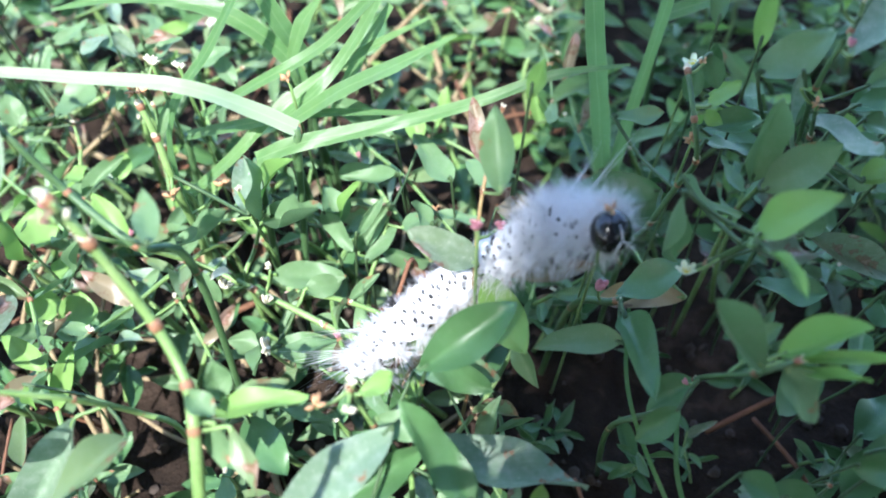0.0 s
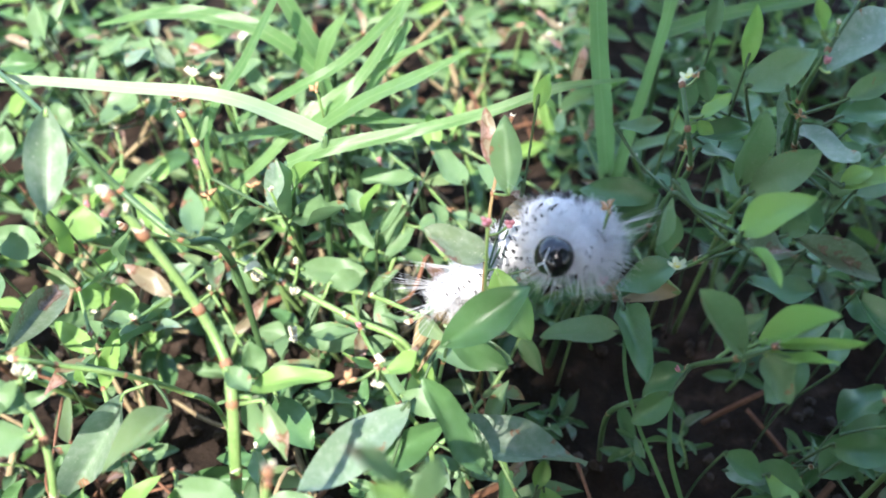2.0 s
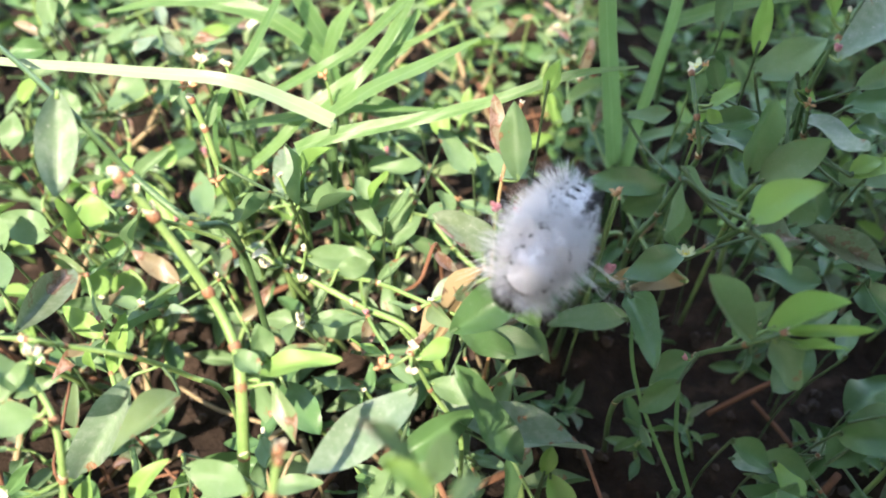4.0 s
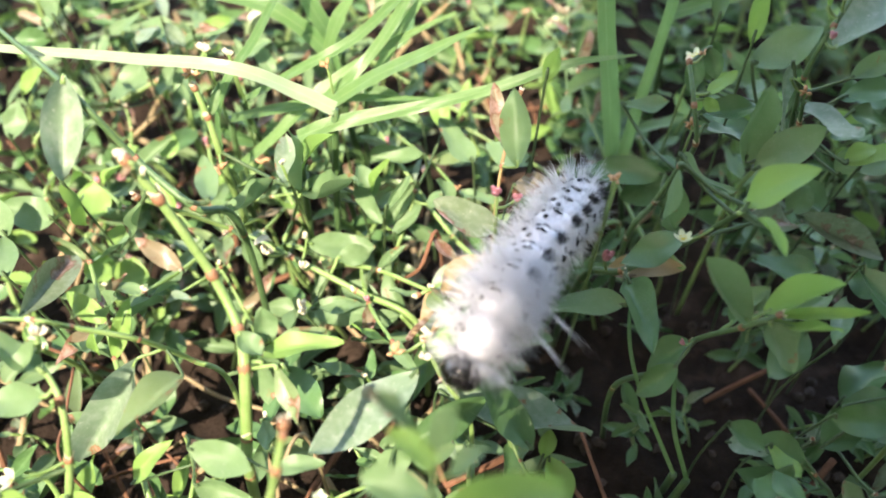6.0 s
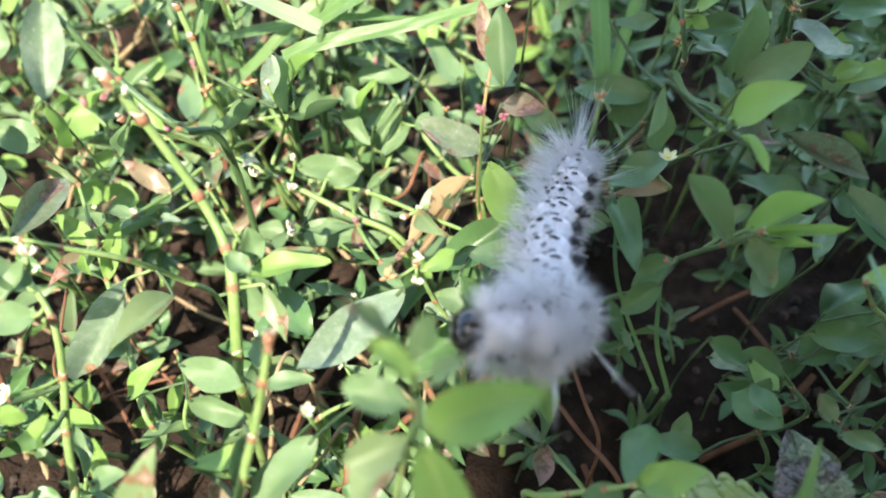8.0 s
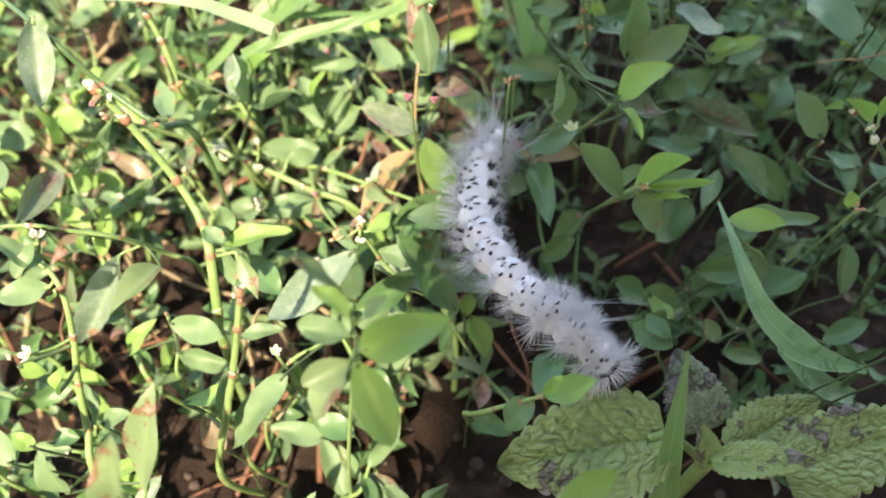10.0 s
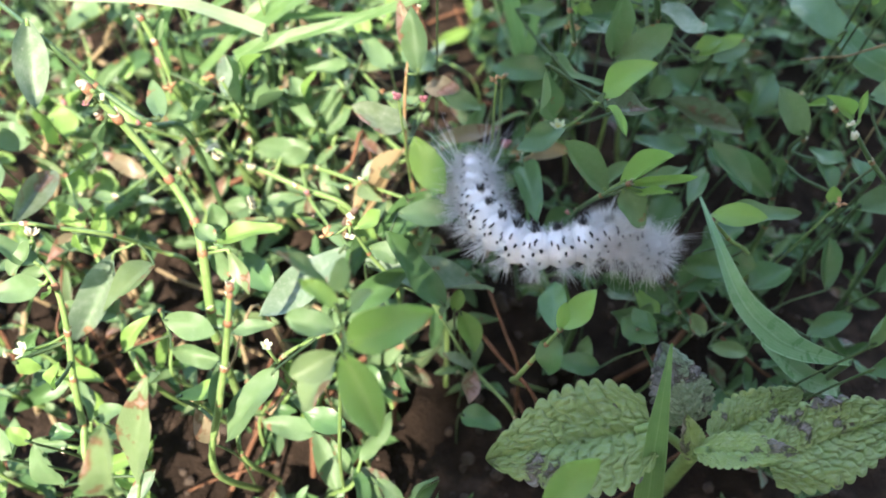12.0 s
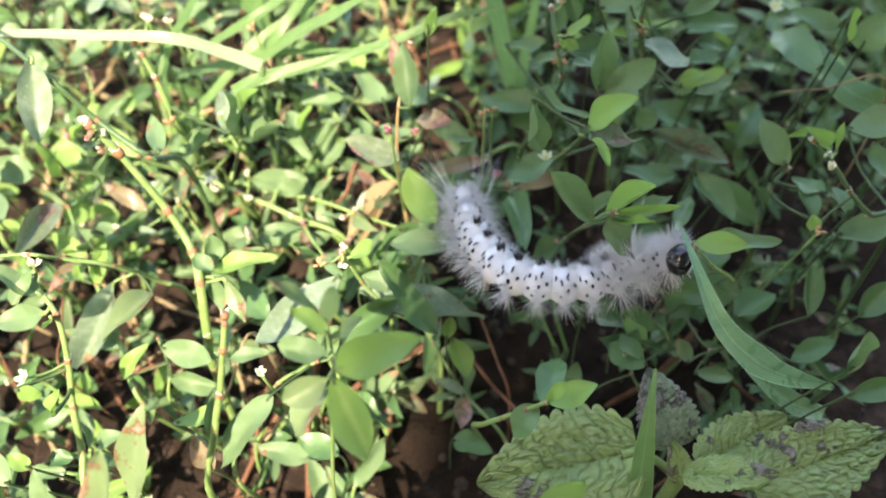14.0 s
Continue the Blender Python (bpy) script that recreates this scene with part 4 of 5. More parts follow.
sprig("small knotweed leaves far in the sun", 0.38, [(-57.7, 101, 8), (-57, 98.7, 5), (-56.9, 95.9, 1)], [
    (-58, 97.9, 12, -54.2, 105.9, 14, 5.2, 0, "g"),
    (-56.8, 90.6, 6, -53.6, 92.8, 7, 3.3, 0, "y"),
    (-49.2, 90.7, 6, -48, 94.5, 8, 3.3, 0, "y"),
    (-64.3, 98, 10, -66.2, 101.1, 14, 3.7, 0, "g"),
    (-55.1, 65.9, 18, -62.1, 66.8, 20, 4.7, 0, "g"),
    (-12.7, 113, 12, -9.5, 116.7, 18, 3.9, 0, "d"),
    (-37.9, 107.3, 14, -33, 109.6, 16, 2.9, 0, "g"),
    (-53.1, 104, 8, -51.2, 110.7, 10, 3.3, 0, "g"),
    (-63.3, 106.5, 12, -61.3, 110.6, 16, 3.5, 0, "g"),
    (-73.3, 99.1, 12, -68.9, 101.4, 16, 3.2, 0, "y"),
    (-69.8, 86.2, 14, -69, 90.8, 18, 3.5, 0, "g"),
])
sprig("slender knotweed between grass and caterpillar", 0.40, [(-7.3, 78.4, 12), (-8.7, 75.4, 8), (-10.4, 72.7, 2)], [
    (-11.7, 74.7, 8, -7.2, 80.7, 12, 2.4, 0, "g"),
    (-5.8, 77.7, 10, -1.2, 78.7, 12, 3.8, 0, "g"),
    (10.5, 37.9, 8, 12.4, 32.1, 6, 3.8, 0, "y"),
    (9.6, 36.8, 10, 10.6, 39.4, 12, 2.2, 0, "y"),
    (9.8, 23.4, 4, 15.5, 21.1, 4, 3.6, 0, "d"),
    (11.8, 29.9, 5, 11.1, 24.9, 4, 3.0, 0, "r"),
    (-3.4, 90.2, 14, -4.5, 94, 18, 3.1, 0, "y"),
    (-11.8, 63.6, 4, -17.6, 65.6, 5, 3.9, 0, "g"),
])
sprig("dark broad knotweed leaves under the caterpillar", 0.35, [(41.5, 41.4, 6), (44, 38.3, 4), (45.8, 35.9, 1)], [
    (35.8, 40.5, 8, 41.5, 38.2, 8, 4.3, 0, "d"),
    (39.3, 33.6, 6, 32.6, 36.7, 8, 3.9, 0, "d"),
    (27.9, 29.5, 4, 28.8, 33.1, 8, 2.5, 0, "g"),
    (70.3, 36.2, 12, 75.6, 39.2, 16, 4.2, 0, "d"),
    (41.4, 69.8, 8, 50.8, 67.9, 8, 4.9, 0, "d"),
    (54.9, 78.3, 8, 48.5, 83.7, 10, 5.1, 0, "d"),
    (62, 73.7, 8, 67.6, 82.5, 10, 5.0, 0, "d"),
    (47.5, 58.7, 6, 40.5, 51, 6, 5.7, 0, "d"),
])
grass_blade("wide dim grass leaf under the folded blade", [(48.6, 24.9, 20), (53.8, 25.3, 13), (59.2, 25.1, 7), (64.2, 24.7, 4)], [1.0, 3.1, 3.7, 2.4])
dead_stem("bent brown dead stem lying under the mat", [(11.5, 38.3, 6), (16.1, 31.5, 5), (20.9, 25.3, 3)], 0.43)
dead_stem("thin dead stalk in the dark gap", [(15.2, 43.4, 5), (17.3, 35.8, 4), (18.7, 30.5, 3)], 0.36)
dead_stem("reddish dead stem arching over the soil", [(-10.1, 66.5, 5), (-6.2, 65.2, 10), (-3.6, 69.7, 12)], 0.41)
dead_stem("dry straw among the leaves in the sun", [(-29.7, 27.4, 3), (-22.4, 29.2, 10), (-18.7, 38.1, 12)], 0.34)
sprig("curled dead tan knotweed leaf on a withered stalk", 0.36, [(2.9, 67.3, 11.0), (3.2, 72.6, 8.0), (2.9, 78.5, 2.0)], [
    (2.9, 67.3, 11.0, -7.1, 54.8, 7.0, 2.3, 55, "o"),
    (0.7, 64.6, 9.0, -5.2, 54.8, 6.0, 1.4, -20, "o"),
])
dead_stem("dry tan stalk on the soil", [(-17.7, 25, 3), (-15, 27.6, 5), (-11.4, 30.5, 8)], 0.33)
dead_stem("reddish dead stem lying low", [(-52.3, 51.1, 5), (-51.1, 43.7, 5), (-49.7, 37.3, 4)], 0.30)
dead_stem("thin pale straw thread across the shaded leaves", [(61.2, 64.8, 30), (67, 65, 30), (78.1, 65.4, 28)], 0.25)
sprig("round pale clover-like leaves low in the sun", 0.41, [(-58.2, 78.4, 5), (-58.2, 77.4, 3), (-58.5, 76.4, 1)], [
    (-58.2, 78.1, 5, -58.8, 84.3, 7, 5.9, 0, "y"),
    (-48.5, 63.5, 5, -48.9, 69.7, 6, 5.0, 0, "y"),
    (-52.7, 65.2, 5, -53.8, 69.7, 7, 4.7, 10, "y"),
    (-51.8, 74.8, 4, -54.7, 75.2, 5, 4.1, 0, "y"),
])
sprig("dark dusty knotweed leaves low in the shade", 0.34, [(43.1, 41.1, 8.0), (45.8, 44.0, 2.0), (49.4, 48.0, -6.0)], [
    (32.6, 40.5, 8.0, 37.4, 38.9, 8.0, 3, 0, "q"),
    (52.7, 42.1, 8.0, 44.8, 42.6, 9.0, 3.3, 0, "d"),
    (34.6, 32.5, 10.0, 37.3, 34.6, 14.0, 3, 0, "g"),
    (50.2, 49.2, 4.0, 57.6, 54.7, 4.0, 5.2, 0, "d"),
    (54.4, 58.6, 14.0, 51.0, 62.3, 14.0, 3.6, 0, "d"),
])
sprig("branching shaded knotweed with bright young tips and husks", 0.5, [(28.0, 78.5, 36.0), (28.5, 73.7, 33.0), (29.5, 72.1, 28.0), (29.0, 74.1, 22.0), (26.9, 74.0, 15.0), (24.0, 73.3, 8.0)], [
    (30.0, 74.8, 34.0, 33.8, 76.8, 36.0, 2.1, 0, "y"),
    (29.7, 74.9, 33.0, 32.1, 74.1, 32.0, 1.9, 10, "y"),
    (29.8, 74.8, 31.0, 38.7, 77.6, 30.0, 3.4, 0, "d"),
    (31.2, 75.7, 28.0, 37.7, 75.1, 27.0, 3.3, -10, "d"),
    (30.5, 82.4, 34.0, 29.5, 80.2, 30.0, 2.7, 0, "d"),
    (31.2, 81.8, 36.0, 32.2, 79.0, 33.0, 2.5, 10, "d"),
    (28.9, 78.8, 16.0, 17.8, 81.8, 14.0, 4.4, 0, "d"),
    (30.3, 79.8, 14.0, 22.8, 77.8, 12.0, 5.1, 0, "d"),
    (22.1, 84.4, 24.0, 28.9, 85.4, 24.0, 2.8, 0, "g"),
], [(28.8, 73.5, 30.0, 2.2, "o"), (29.7, 78.8, 37.0, 1.6, "o"), (17.9, 63.4, 30.0, 2.2, "o")])
sprig("shaded knotweed leaves with a narrow bluish upright leaf", 0.42, [(40.9, 72.3, 36.0), (41.4, 71.9, 32.0), (42.4, 73.3, 24.0), (45.7, 78.6, 12.0)], [
    (38.7, 73.7, 40.0, 41.0, 73.0, 28.0, 1.7, 20, "q"),
    (50.4, 81.6, 28.0, 57.3, 83.2, 28.0, 3.6, 0, "d"),
    (46.5, 67.3, 30.0, 50.5, 68.7, 31.0, 2.4, 0, "y"),
    (54.0, 83.6, 24.0, 59.4, 83.6, 22.0, 3.2, 10, "d"),
    (38.8, 72.9, 38.0, 42.1, 73.3, 36.0, 1.4, 0, "y"),
], [(40.6, 71.6, 37.0, 2, "o")])
sprig("pale-jointed knotweed shoot with withered husks in the sun", 0.62, [(-37.3, 80.8, 32.0), (-36.4, 79.4, 30.0), (-35.2, 78.1, 26.0), (-34.3, 76.7, 20.0), (-34.1, 78.0, 10.0)], [
    (-38.0, 82.0, 32.0, -39.0, 78.8, 30.0, 1.4, 0, "g"),
    (-34.9, 78.5, 26.0, -33.4, 81.1, 30.0, 1.2, 20, "g"),
    (-42.4, 99.9, 24.0, -38.8, 101.0, 24.0, 1.2, 0, "r"),
    (-52.9, 101.7, 20.0, -50.5, 107.5, 20.0, 2.8, 0, "q"),
    (-48.9, 105.4, 22.0, -45.9, 104.8, 18.0, 2.4, 0, "q"),
    (-23.5, 69.2, 22.0, -24.7, 77.1, 24.0, 3.7, 0, "q"),
    (9.0, 69.1, 40.0, 10.4, 70.5, 44.0, 2.0, 0, "y"),
    (-15.3, 73.5, 18.0, -11.5, 70.0, 14.0, 2.7, 30, "g"),
    (-11.0, 70.7, 16.0, -7.8, 75.7, 18.0, 1.4, 40, "g"),
], [(-36.1, 78.5, 33.0, 2.2, "o"), (-33.5, 73.0, 21.0, 3, "o"), (-19.2, 84.6, 30.0, 2.4, "o"), (-30.3, 81.6, 14.0, 3, "o"), (-36.8, 87.5, 30.0, 2.4, "w"), (-33.3, 86.9, 30.0, 1.8, "w"), (-23.8, 69.2, 26.0, 1.6, "w")])
MINT_FOOT = (40.1, 14.4, 8)
MINT_LEAVES = [
    ((34.1, 16.3, 14), (12.6, 14.1, 12), 14.1, 0, 0),
    ((39.6, 17.6, 12), (36.7, 26.1, 18), 8.0, -10, 1),
    ((42.3, 14.3, 12), (54.5, 19.5, 16), 8.2, 10, 0),
    ((48.4, 11.7, 12), (69.3, 16.9, 14), 11.1, 10, 0),
    ((39.7, 12.9, 14), (47.1, 9.5, 24), 4.9, -20, 0),
    ((39.4, 12.9, 12), (38, 15.6, 18), 3.6, 0, 0),
]


# ---- mint ----
def mint_leaf_bm(rng, steps=150):
    """A rugose toothed leaf of length 1 along +x, with sunken veins between puckered fields."""
    bow = rng.uniform(-0.10, 0.14)

    jitter = [rng.uniform(0, 1) for _ in range(80)]

    def shape(u, v):
        s = 2 * v - 1
        e = abs(s)
        w = 0.36 * math.sin(math.pi * min(1, (0.06 + 0.94 * u) ** 0.72)) ** 0.75 + 0.01
        q = u * 11.5 - e * 2.6 + 0.75 * noise.noise(Vector((u * 7, s * 4, bow * 50))) + (0.4 if s > 0 else 0)
        cell = int(q + 20) + (30 if s > 0 else 0)
        w *= 1 + 0.16 * (abs(math.sin(math.pi * (u * 11.5 - 2.6 + (0.4 if s > 0 else 0)))) ** 0.6 - 0.6) * e ** 6
        across = abs(q - round(q))
        rung = e * 5.5 + jitter[cell % 80] + 0.7 * noise.noise(Vector((u * 15, s * 9, bow * 30)))
        down = abs(rung - round(rung))
        vein = math.exp(-(across / 0.13) ** 2)
        small = math.exp(-(down / 0.15) ** 2)
        puff = 0.032 * (1 - max(vein, 0.8 * small)) ** 0.7 * (1 - e ** 10)
        z = puff - 0.04 * math.exp(-(s * 9) ** 2) + 0.10 * e * w + bow * 4 * u * (1 - u) - 0.16 * u * u
        z += 0.03 * noise.noise(Vector((u * 3, s * 2.5, bow * 40))) + 0.010 * noise.noise(Vector((u * 30, s * 20, bow * 40)))
        return Vector((u, s * w, z))

    return blade_sheet(bmesh.new(), steps, 84, shape)


def mint_plant():
    root = tagged(new("mint"), "wrinkled toothed mint leaves with grey blight patches, low in shade", "plant")
    foot = Vector(MINT_FOOT) / 1000
    root.location = foot
    rng = random.Random(12)
    for base, tip, wide, roll, old in MINT_LEAVES:
        b, t = Vector(base) / 1000 - foot, Vector(tip) / 1000 - foot
        m = leaf_pose(b, t, wide / 1000 / 0.74, roll)
        ob = part("leaf", mint_leaf_bm(rng), MINT_OLD if old else MINT, root, "blighted grey-brown leaf" if old else "")
        ob.matrix_basis = m
        bm = tube(bmesh.new(), smooth_path([Vector((0, 0, 0)), b * 0.5 + Vector((0, 0, 0.001)), b, b.lerp(t, 0.1)], 4), 0.0006, 6)
        part("petiole", bm, STEM, root)
    bm = tube(bmesh.new(), smooth_path([Vector((0, 0, 0.001)), Vector((0.001, 0.002, (GROUND - foot.z) * 0.5)), Vector((0.002, 0.004, GROUND - foot.z - 0.003))], 4), 0.0011, 8)
    part("stem", bm, STEM, root)


mint_plant()


# ---- undergrowth: low sprigs between the tall ones ----
def low_sprig(k, tones="gggdydgdgpgdbg"):
    """A prototype of a low leafy shoot standing at the origin."""
    rng = random.Random(100 + k)
    tall = rng.uniform(12, 20)
    lean = rng.uniform(3, 12)
    stem = [(lean, 0, tall), (lean * 0.7, rng.uniform(-1.5, 1.5), tall * 0.75), (lean * 0.35, rng.uniform(-1.5, 1.5), tall * 0.4), (0, 0, 0)]
    leaves = []
    for i in range(9):
        f = 0.22 + 0.78 * (i / 8)
        z = tall * f
        x = lean * f
        a = i * 2.4 + rng.uniform(-0.5, 0.5)
        long = rng.uniform(4.5, 9.5) * (1.1 - 0.35 * f)
        rise = rng.uniform(-3.0, 6.0) * f
        leaves.append((x, 0, z, x + long * math.cos(a), long * math.sin(a), z + rise, long * rng.uniform(0.30, 0.42), rng.uniform(-60, 60), rng.choice(tones)))
    return sprig("low small-leaved knotweed shoot between taller stems", rng.uniform(0.35, 0.5), stem, leaves,
                 [(lean, 0.6, tall + 0.4, 1.3, "w")] if k % 3 == 0 else (), group="low knotweed shoots", plain=True, rooted=False)


protos = [low_sprig(k) for k in range(7)]
# shoots in darker leaf tones, the shade of the right side put into colour
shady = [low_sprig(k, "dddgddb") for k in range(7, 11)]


def spread_undergrowth():
    rng = random.Random(77)
    spots = []
    tries = 0
    while len(spots) < 290 and tries < 6000:
        tries += 1
        x, y = rng.uniform(-0.12, 0.12), rng.uniform(-0.010, 0.185)
        if abs(x) > 0.048 + 0.5 * (y + 0.02):
            continue
        # bare soil shows below the caterpillar's way
        bare = (abs(x - 0.012) < 0.013 and 0.022 < y < 0.048) or (abs(x - 0.020) < 0.006 and y < 0.05)
        if x < 0.004 and rng.random() < 0.30 or bare and rng.random() < 0.8 or x > 0.016 and y < 0.08 and rng.random() < 0.5:
            continue
        if all((x - a) ** 2 + (y - b) ** 2 > (0.0092 if x < 0.01 else 0.0076) ** 2 for a, b in spots):
            spots.append((x, y))
    used = []
    for i, (x, y) in enumerate(spots):
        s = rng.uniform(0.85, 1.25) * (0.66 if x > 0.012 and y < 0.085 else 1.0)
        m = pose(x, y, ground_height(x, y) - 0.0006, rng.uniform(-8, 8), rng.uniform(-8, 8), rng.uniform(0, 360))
        # leaf tone follows the shade: darker shoots on the near right
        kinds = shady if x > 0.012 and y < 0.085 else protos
        fresh = [p for p in kinds if p not in used]
        if fresh:
            used.append(fresh[0])
            fresh[0].matrix_basis = m
            continue
        ob = copy_thing(kinds[i % len(kinds)], m)
        ob.scale = (s, s, s)


spread_undergrowth()


def runners():
    """Trailing stems with red nodes and small leaf pairs, low in the mat."""
    rng = random.Random(55)
    for i in range(34):
        x, y = rng.uniform(-75, 20), rng.uniform(15, 130)
        if abs(x) > 45 + 0.42 * (y + 30) or y < 45 and i % 3:
            continue
        a, bowed = rng.uniform(0, math.tau), rng.uniform(-0.5, 0.5)
        stem, z = [], rng.uniform(8, 15)
        for k in range(5):
            stem.append((x, y, z - 4))
            step = rng.uniform(7, 11)
            x, y, z = x + step * math.cos(a), y + step * math.sin(a), max(1.0, z - rng.uniform(1.0, 3.5))
            a += bowed * 0.5
        leaves = []
        for k, (px, py, pz) in enumerate(stem[:-1]):
            for side in (-1, 1)[: rng.choice((1, 2, 2))]:
                b = a + side * rng.uniform(0.5, 1.4) + math.pi
                long = rng.uniform(4, 8)
                leaves.append((px, py, pz, px + long * math.cos(b), py + long * math.sin(b), pz + rng.uniform(-2, 6), long * rng.uniform(0.30, 0.42), rng.uniform(-60, 60), rng.choice("ggggyppqr")))
        sprig("trailing knotweed runner with red nodes low in the mat", rng.uniform(0.3, 0.5), stem, leaves,
              [(*stem[1][:2], stem[1][2] + 0.7, 1.6, rng.choice("wwko"))], group="knotweed runners")


runners()


def litter():
    """Dry straws, dead twigs and crumbs on the soil."""
    rng = random.Random(31)
    for i in range(300):
        x, y = rng.uniform(-0.085, 0.08), rng.uniform(-0.005, 0.15)
        if x > 0.004 and i % 9 or y < 0.04 and i % 3:
            continue
        a, long = rng.uniform(0, math.pi), rng.uniform(0.008, 0.026)
        d = Vector((math.cos(a), math.sin(a), rng.uniform(-0.10, 0.85))) * long / 2
        mid = Vector((rng.uniform(-1, 1), rng.uniform(-1, 1), rng.uniform(0, 1))) * 0.002
        base = Vector((x, y, ground_height(x, y) + 0.0008 + abs(d.z)))
        dry = i % 3
        bm = tube(bmesh.new(), smooth_path([-d, mid, d], 5), rng.uniform(0.00022, 0.00055), 6)
        ob = new("straw" if dry else "twig", mesh_of("straw", bm, STRAW if dry else TWIG))
        ob.location = base
        tagged(ob, "dry tan straw lying on the soil" if dry else "thin dead reddish twig on the soil", "straw" if dry else "twig", "straws" if dry else "twigs")
    bm = bmesh.new()
    for i in range(700):
        x, y, r = rng.uniform(-0.08, 0.09), rng.uniform(0.0, 0.15), rng.uniform(0.0003, 0.0012)
        made = bmesh.ops.create_icosphere(bm, subdivisions=1, radius=r)
        for v in made["verts"]:
            v.co *= rng.uniform(0.75, 1.25)
        bmesh.ops.translate(bm, verts=made["verts"], vec=(x, y, ground_height(x, y) + r * 0.3))
    ob = new("soil_crumbs", mesh_of("soil_crumbs", bm, STONE, smooth=False))
    tagged(ob, "small loose crumbs and grit of brown earth", "crumbs", kind="stuff")


litter()


# ---- the caterpillar ----
BENDS = []
SEGMENTS = 12


def bend(t, back, *spine):
    """How the body lies at t seconds: the way its back faces, and its line from tail to head in millimetres."""
    BENDS.append((t, Vector(back), [Vector(p) / 1000 for p in spine]))


bend(0, (-0.2, 0.5, 0.8), (-9.0, 55.1, 12.0), (-5.4, 58.2, 13.7), (-1.6, 61.1, 15.4), (2.4, 62.5, 17.9), (5.9, 62.4, 21.4), (8.5, 61.0, 25.5), (11.2, 59.6, 29.5), (13.9, 57.8, 33.4), (16.2, 54.2, 36.0))
bend(0.2, (-0.1, 0.4, 0.9), (-9.3, 55.7, 12.0), (-5.2, 58.9, 14.0), (-0.3, 62.1, 16.0), (4.6, 64.8, 18.0), (9.4, 63.7, 24.0), (14.0, 59.8, 30.0), (15.5, 52.6, 35.0), (13.8, 46.5, 38.0), (12.6, 43.6, 38.0))
bend(0.5, (-0.1, 0.4, 0.9), (-9.6, 55.4, 12.0), (-4.7, 58.6, 14.0), (0.2, 61.9, 16.0), (5.6, 65.7, 18.0), (10.8, 67.8, 22.0), (14.9, 63.9, 27.0), (14.4, 56.3, 31.0), (11.0, 52.1, 35.0), (8.0, 49.8, 38.0))
bend(0.7, (-0.1, 0.4, 0.9), (-7.6, 56.2, 12.0), (-3.0, 59.0, 14.0), (2.0, 62.9, 16.0), (6.7, 66.3, 18.0), (11.0, 66.1, 23.0), (14.1, 60.7, 28.0), (13.6, 55.4, 31.0), (10.7, 51.7, 35.0), (7.6, 49.7, 38.0))
bend(1, (0, 0.3, 0.9), (-0.4, 63.0, 12.0), (3.8, 64.8, 14.4), (7.7, 66.5, 17.3), (10.8, 68.4, 21.0), (13.4, 66.2, 24.9), (14.5, 62.4, 27.8), (14.6, 58.1, 30.4), (12.3, 54.4, 33.3), (8.6, 52.5, 36.0))
bend(1.5, (0, 0.3, 0.9), (-1.5, 65.2, 12.0), (3.2, 65.7, 14.3), (7.3, 67.3, 17.3), (10.5, 68.4, 21.4), (12.6, 65.9, 25.2), (14.2, 62.2, 28.4), (14.5, 57.3, 30.2), (12.1, 53.5, 33.1), (8.8, 50.6, 36.0))
bend(2, (0, 0.2, 1), (-1.2, 63.4, 12.0), (3.2, 65.3, 14.3), (7.0, 67.5, 17.2), (10.5, 68.7, 20.9), (12.6, 65.9, 24.8), (14.2, 62.2, 28.0), (14.7, 57.6, 30.3), (13.0, 53.5, 33.1), (10.1, 50.3, 36.0))
bend(2.5, (0.1, 0, 1), (1.9, 66.3, 12.0), (6.0, 66.9, 15.4), (9.8, 68.2, 19.0), (12.6, 67.6, 23.5), (13.8, 64.1, 27.2), (14.4, 60.0, 30.4), (13.4, 55.2, 32.4), (10.7, 51.0, 34.6), (6.9, 47.6, 36.0))
bend(3, (0.1, -0.4, 0.8), (3.7, 61.7, 16.0), (7.7, 64.0, 18.6), (10.8, 65.8, 22.5), (12.9, 63.4, 26.4), (14.2, 59.9, 30.0), (13.8, 55.4, 32.9), (12.3, 51.2, 35.5), (10.1, 47.1, 37.9), (6.8, 44.9, 35.0))
bend(3.3, (0.2, -0.5, 0.8), (7.1, 64.6, 16.0), (10.7, 66.7, 19.2), (13.4, 66.1, 23.8), (14.2, 62.8, 27.9), (13.2, 58.8, 31.1), (11.7, 54.5, 33.9), (9.5, 50.2, 36.2), (6.1, 46.5, 37.7), (1.5, 44.2, 37.0))
bend(3.5, (0.2, -0.5, 0.8), (7.7, 65.9, 16.0), (11.0, 66.2, 20.2), (13.0, 64.8, 25.1), (13.3, 61.4, 29.0), (12.0, 57.3, 32.2), (10.3, 53.1, 35.1), (7.9, 48.8, 37.4), (4.3, 44.9, 38.0), (-0.1, 43.0, 36.0))
bend(3.7, (0.2, -0.6, 0.7), (7.6, 64.7, 16.0), (10.8, 66.0, 19.8), (12.3, 65.4, 24.6), (12.7, 62.6, 28.5), (11.8, 58.7, 31.5), (10.4, 54.6, 34.0), (8.7, 50.4, 36.4), (6.8, 46.1, 38.0), (4.5, 44.7, 35.0))
bend(5.8, (0.1, -0.6, 0.7), (11.2, 65.1, 17.0), (13.7, 66.4, 21.5), (14.0, 63.6, 26.2), (12.9, 59.3, 29.5), (11.3, 54.7, 32.1), (9.3, 50.0, 34.0), (8.2, 44.7, 35.5), (7.6, 39.3, 36.0), (7.2, 34.3, 34.0))
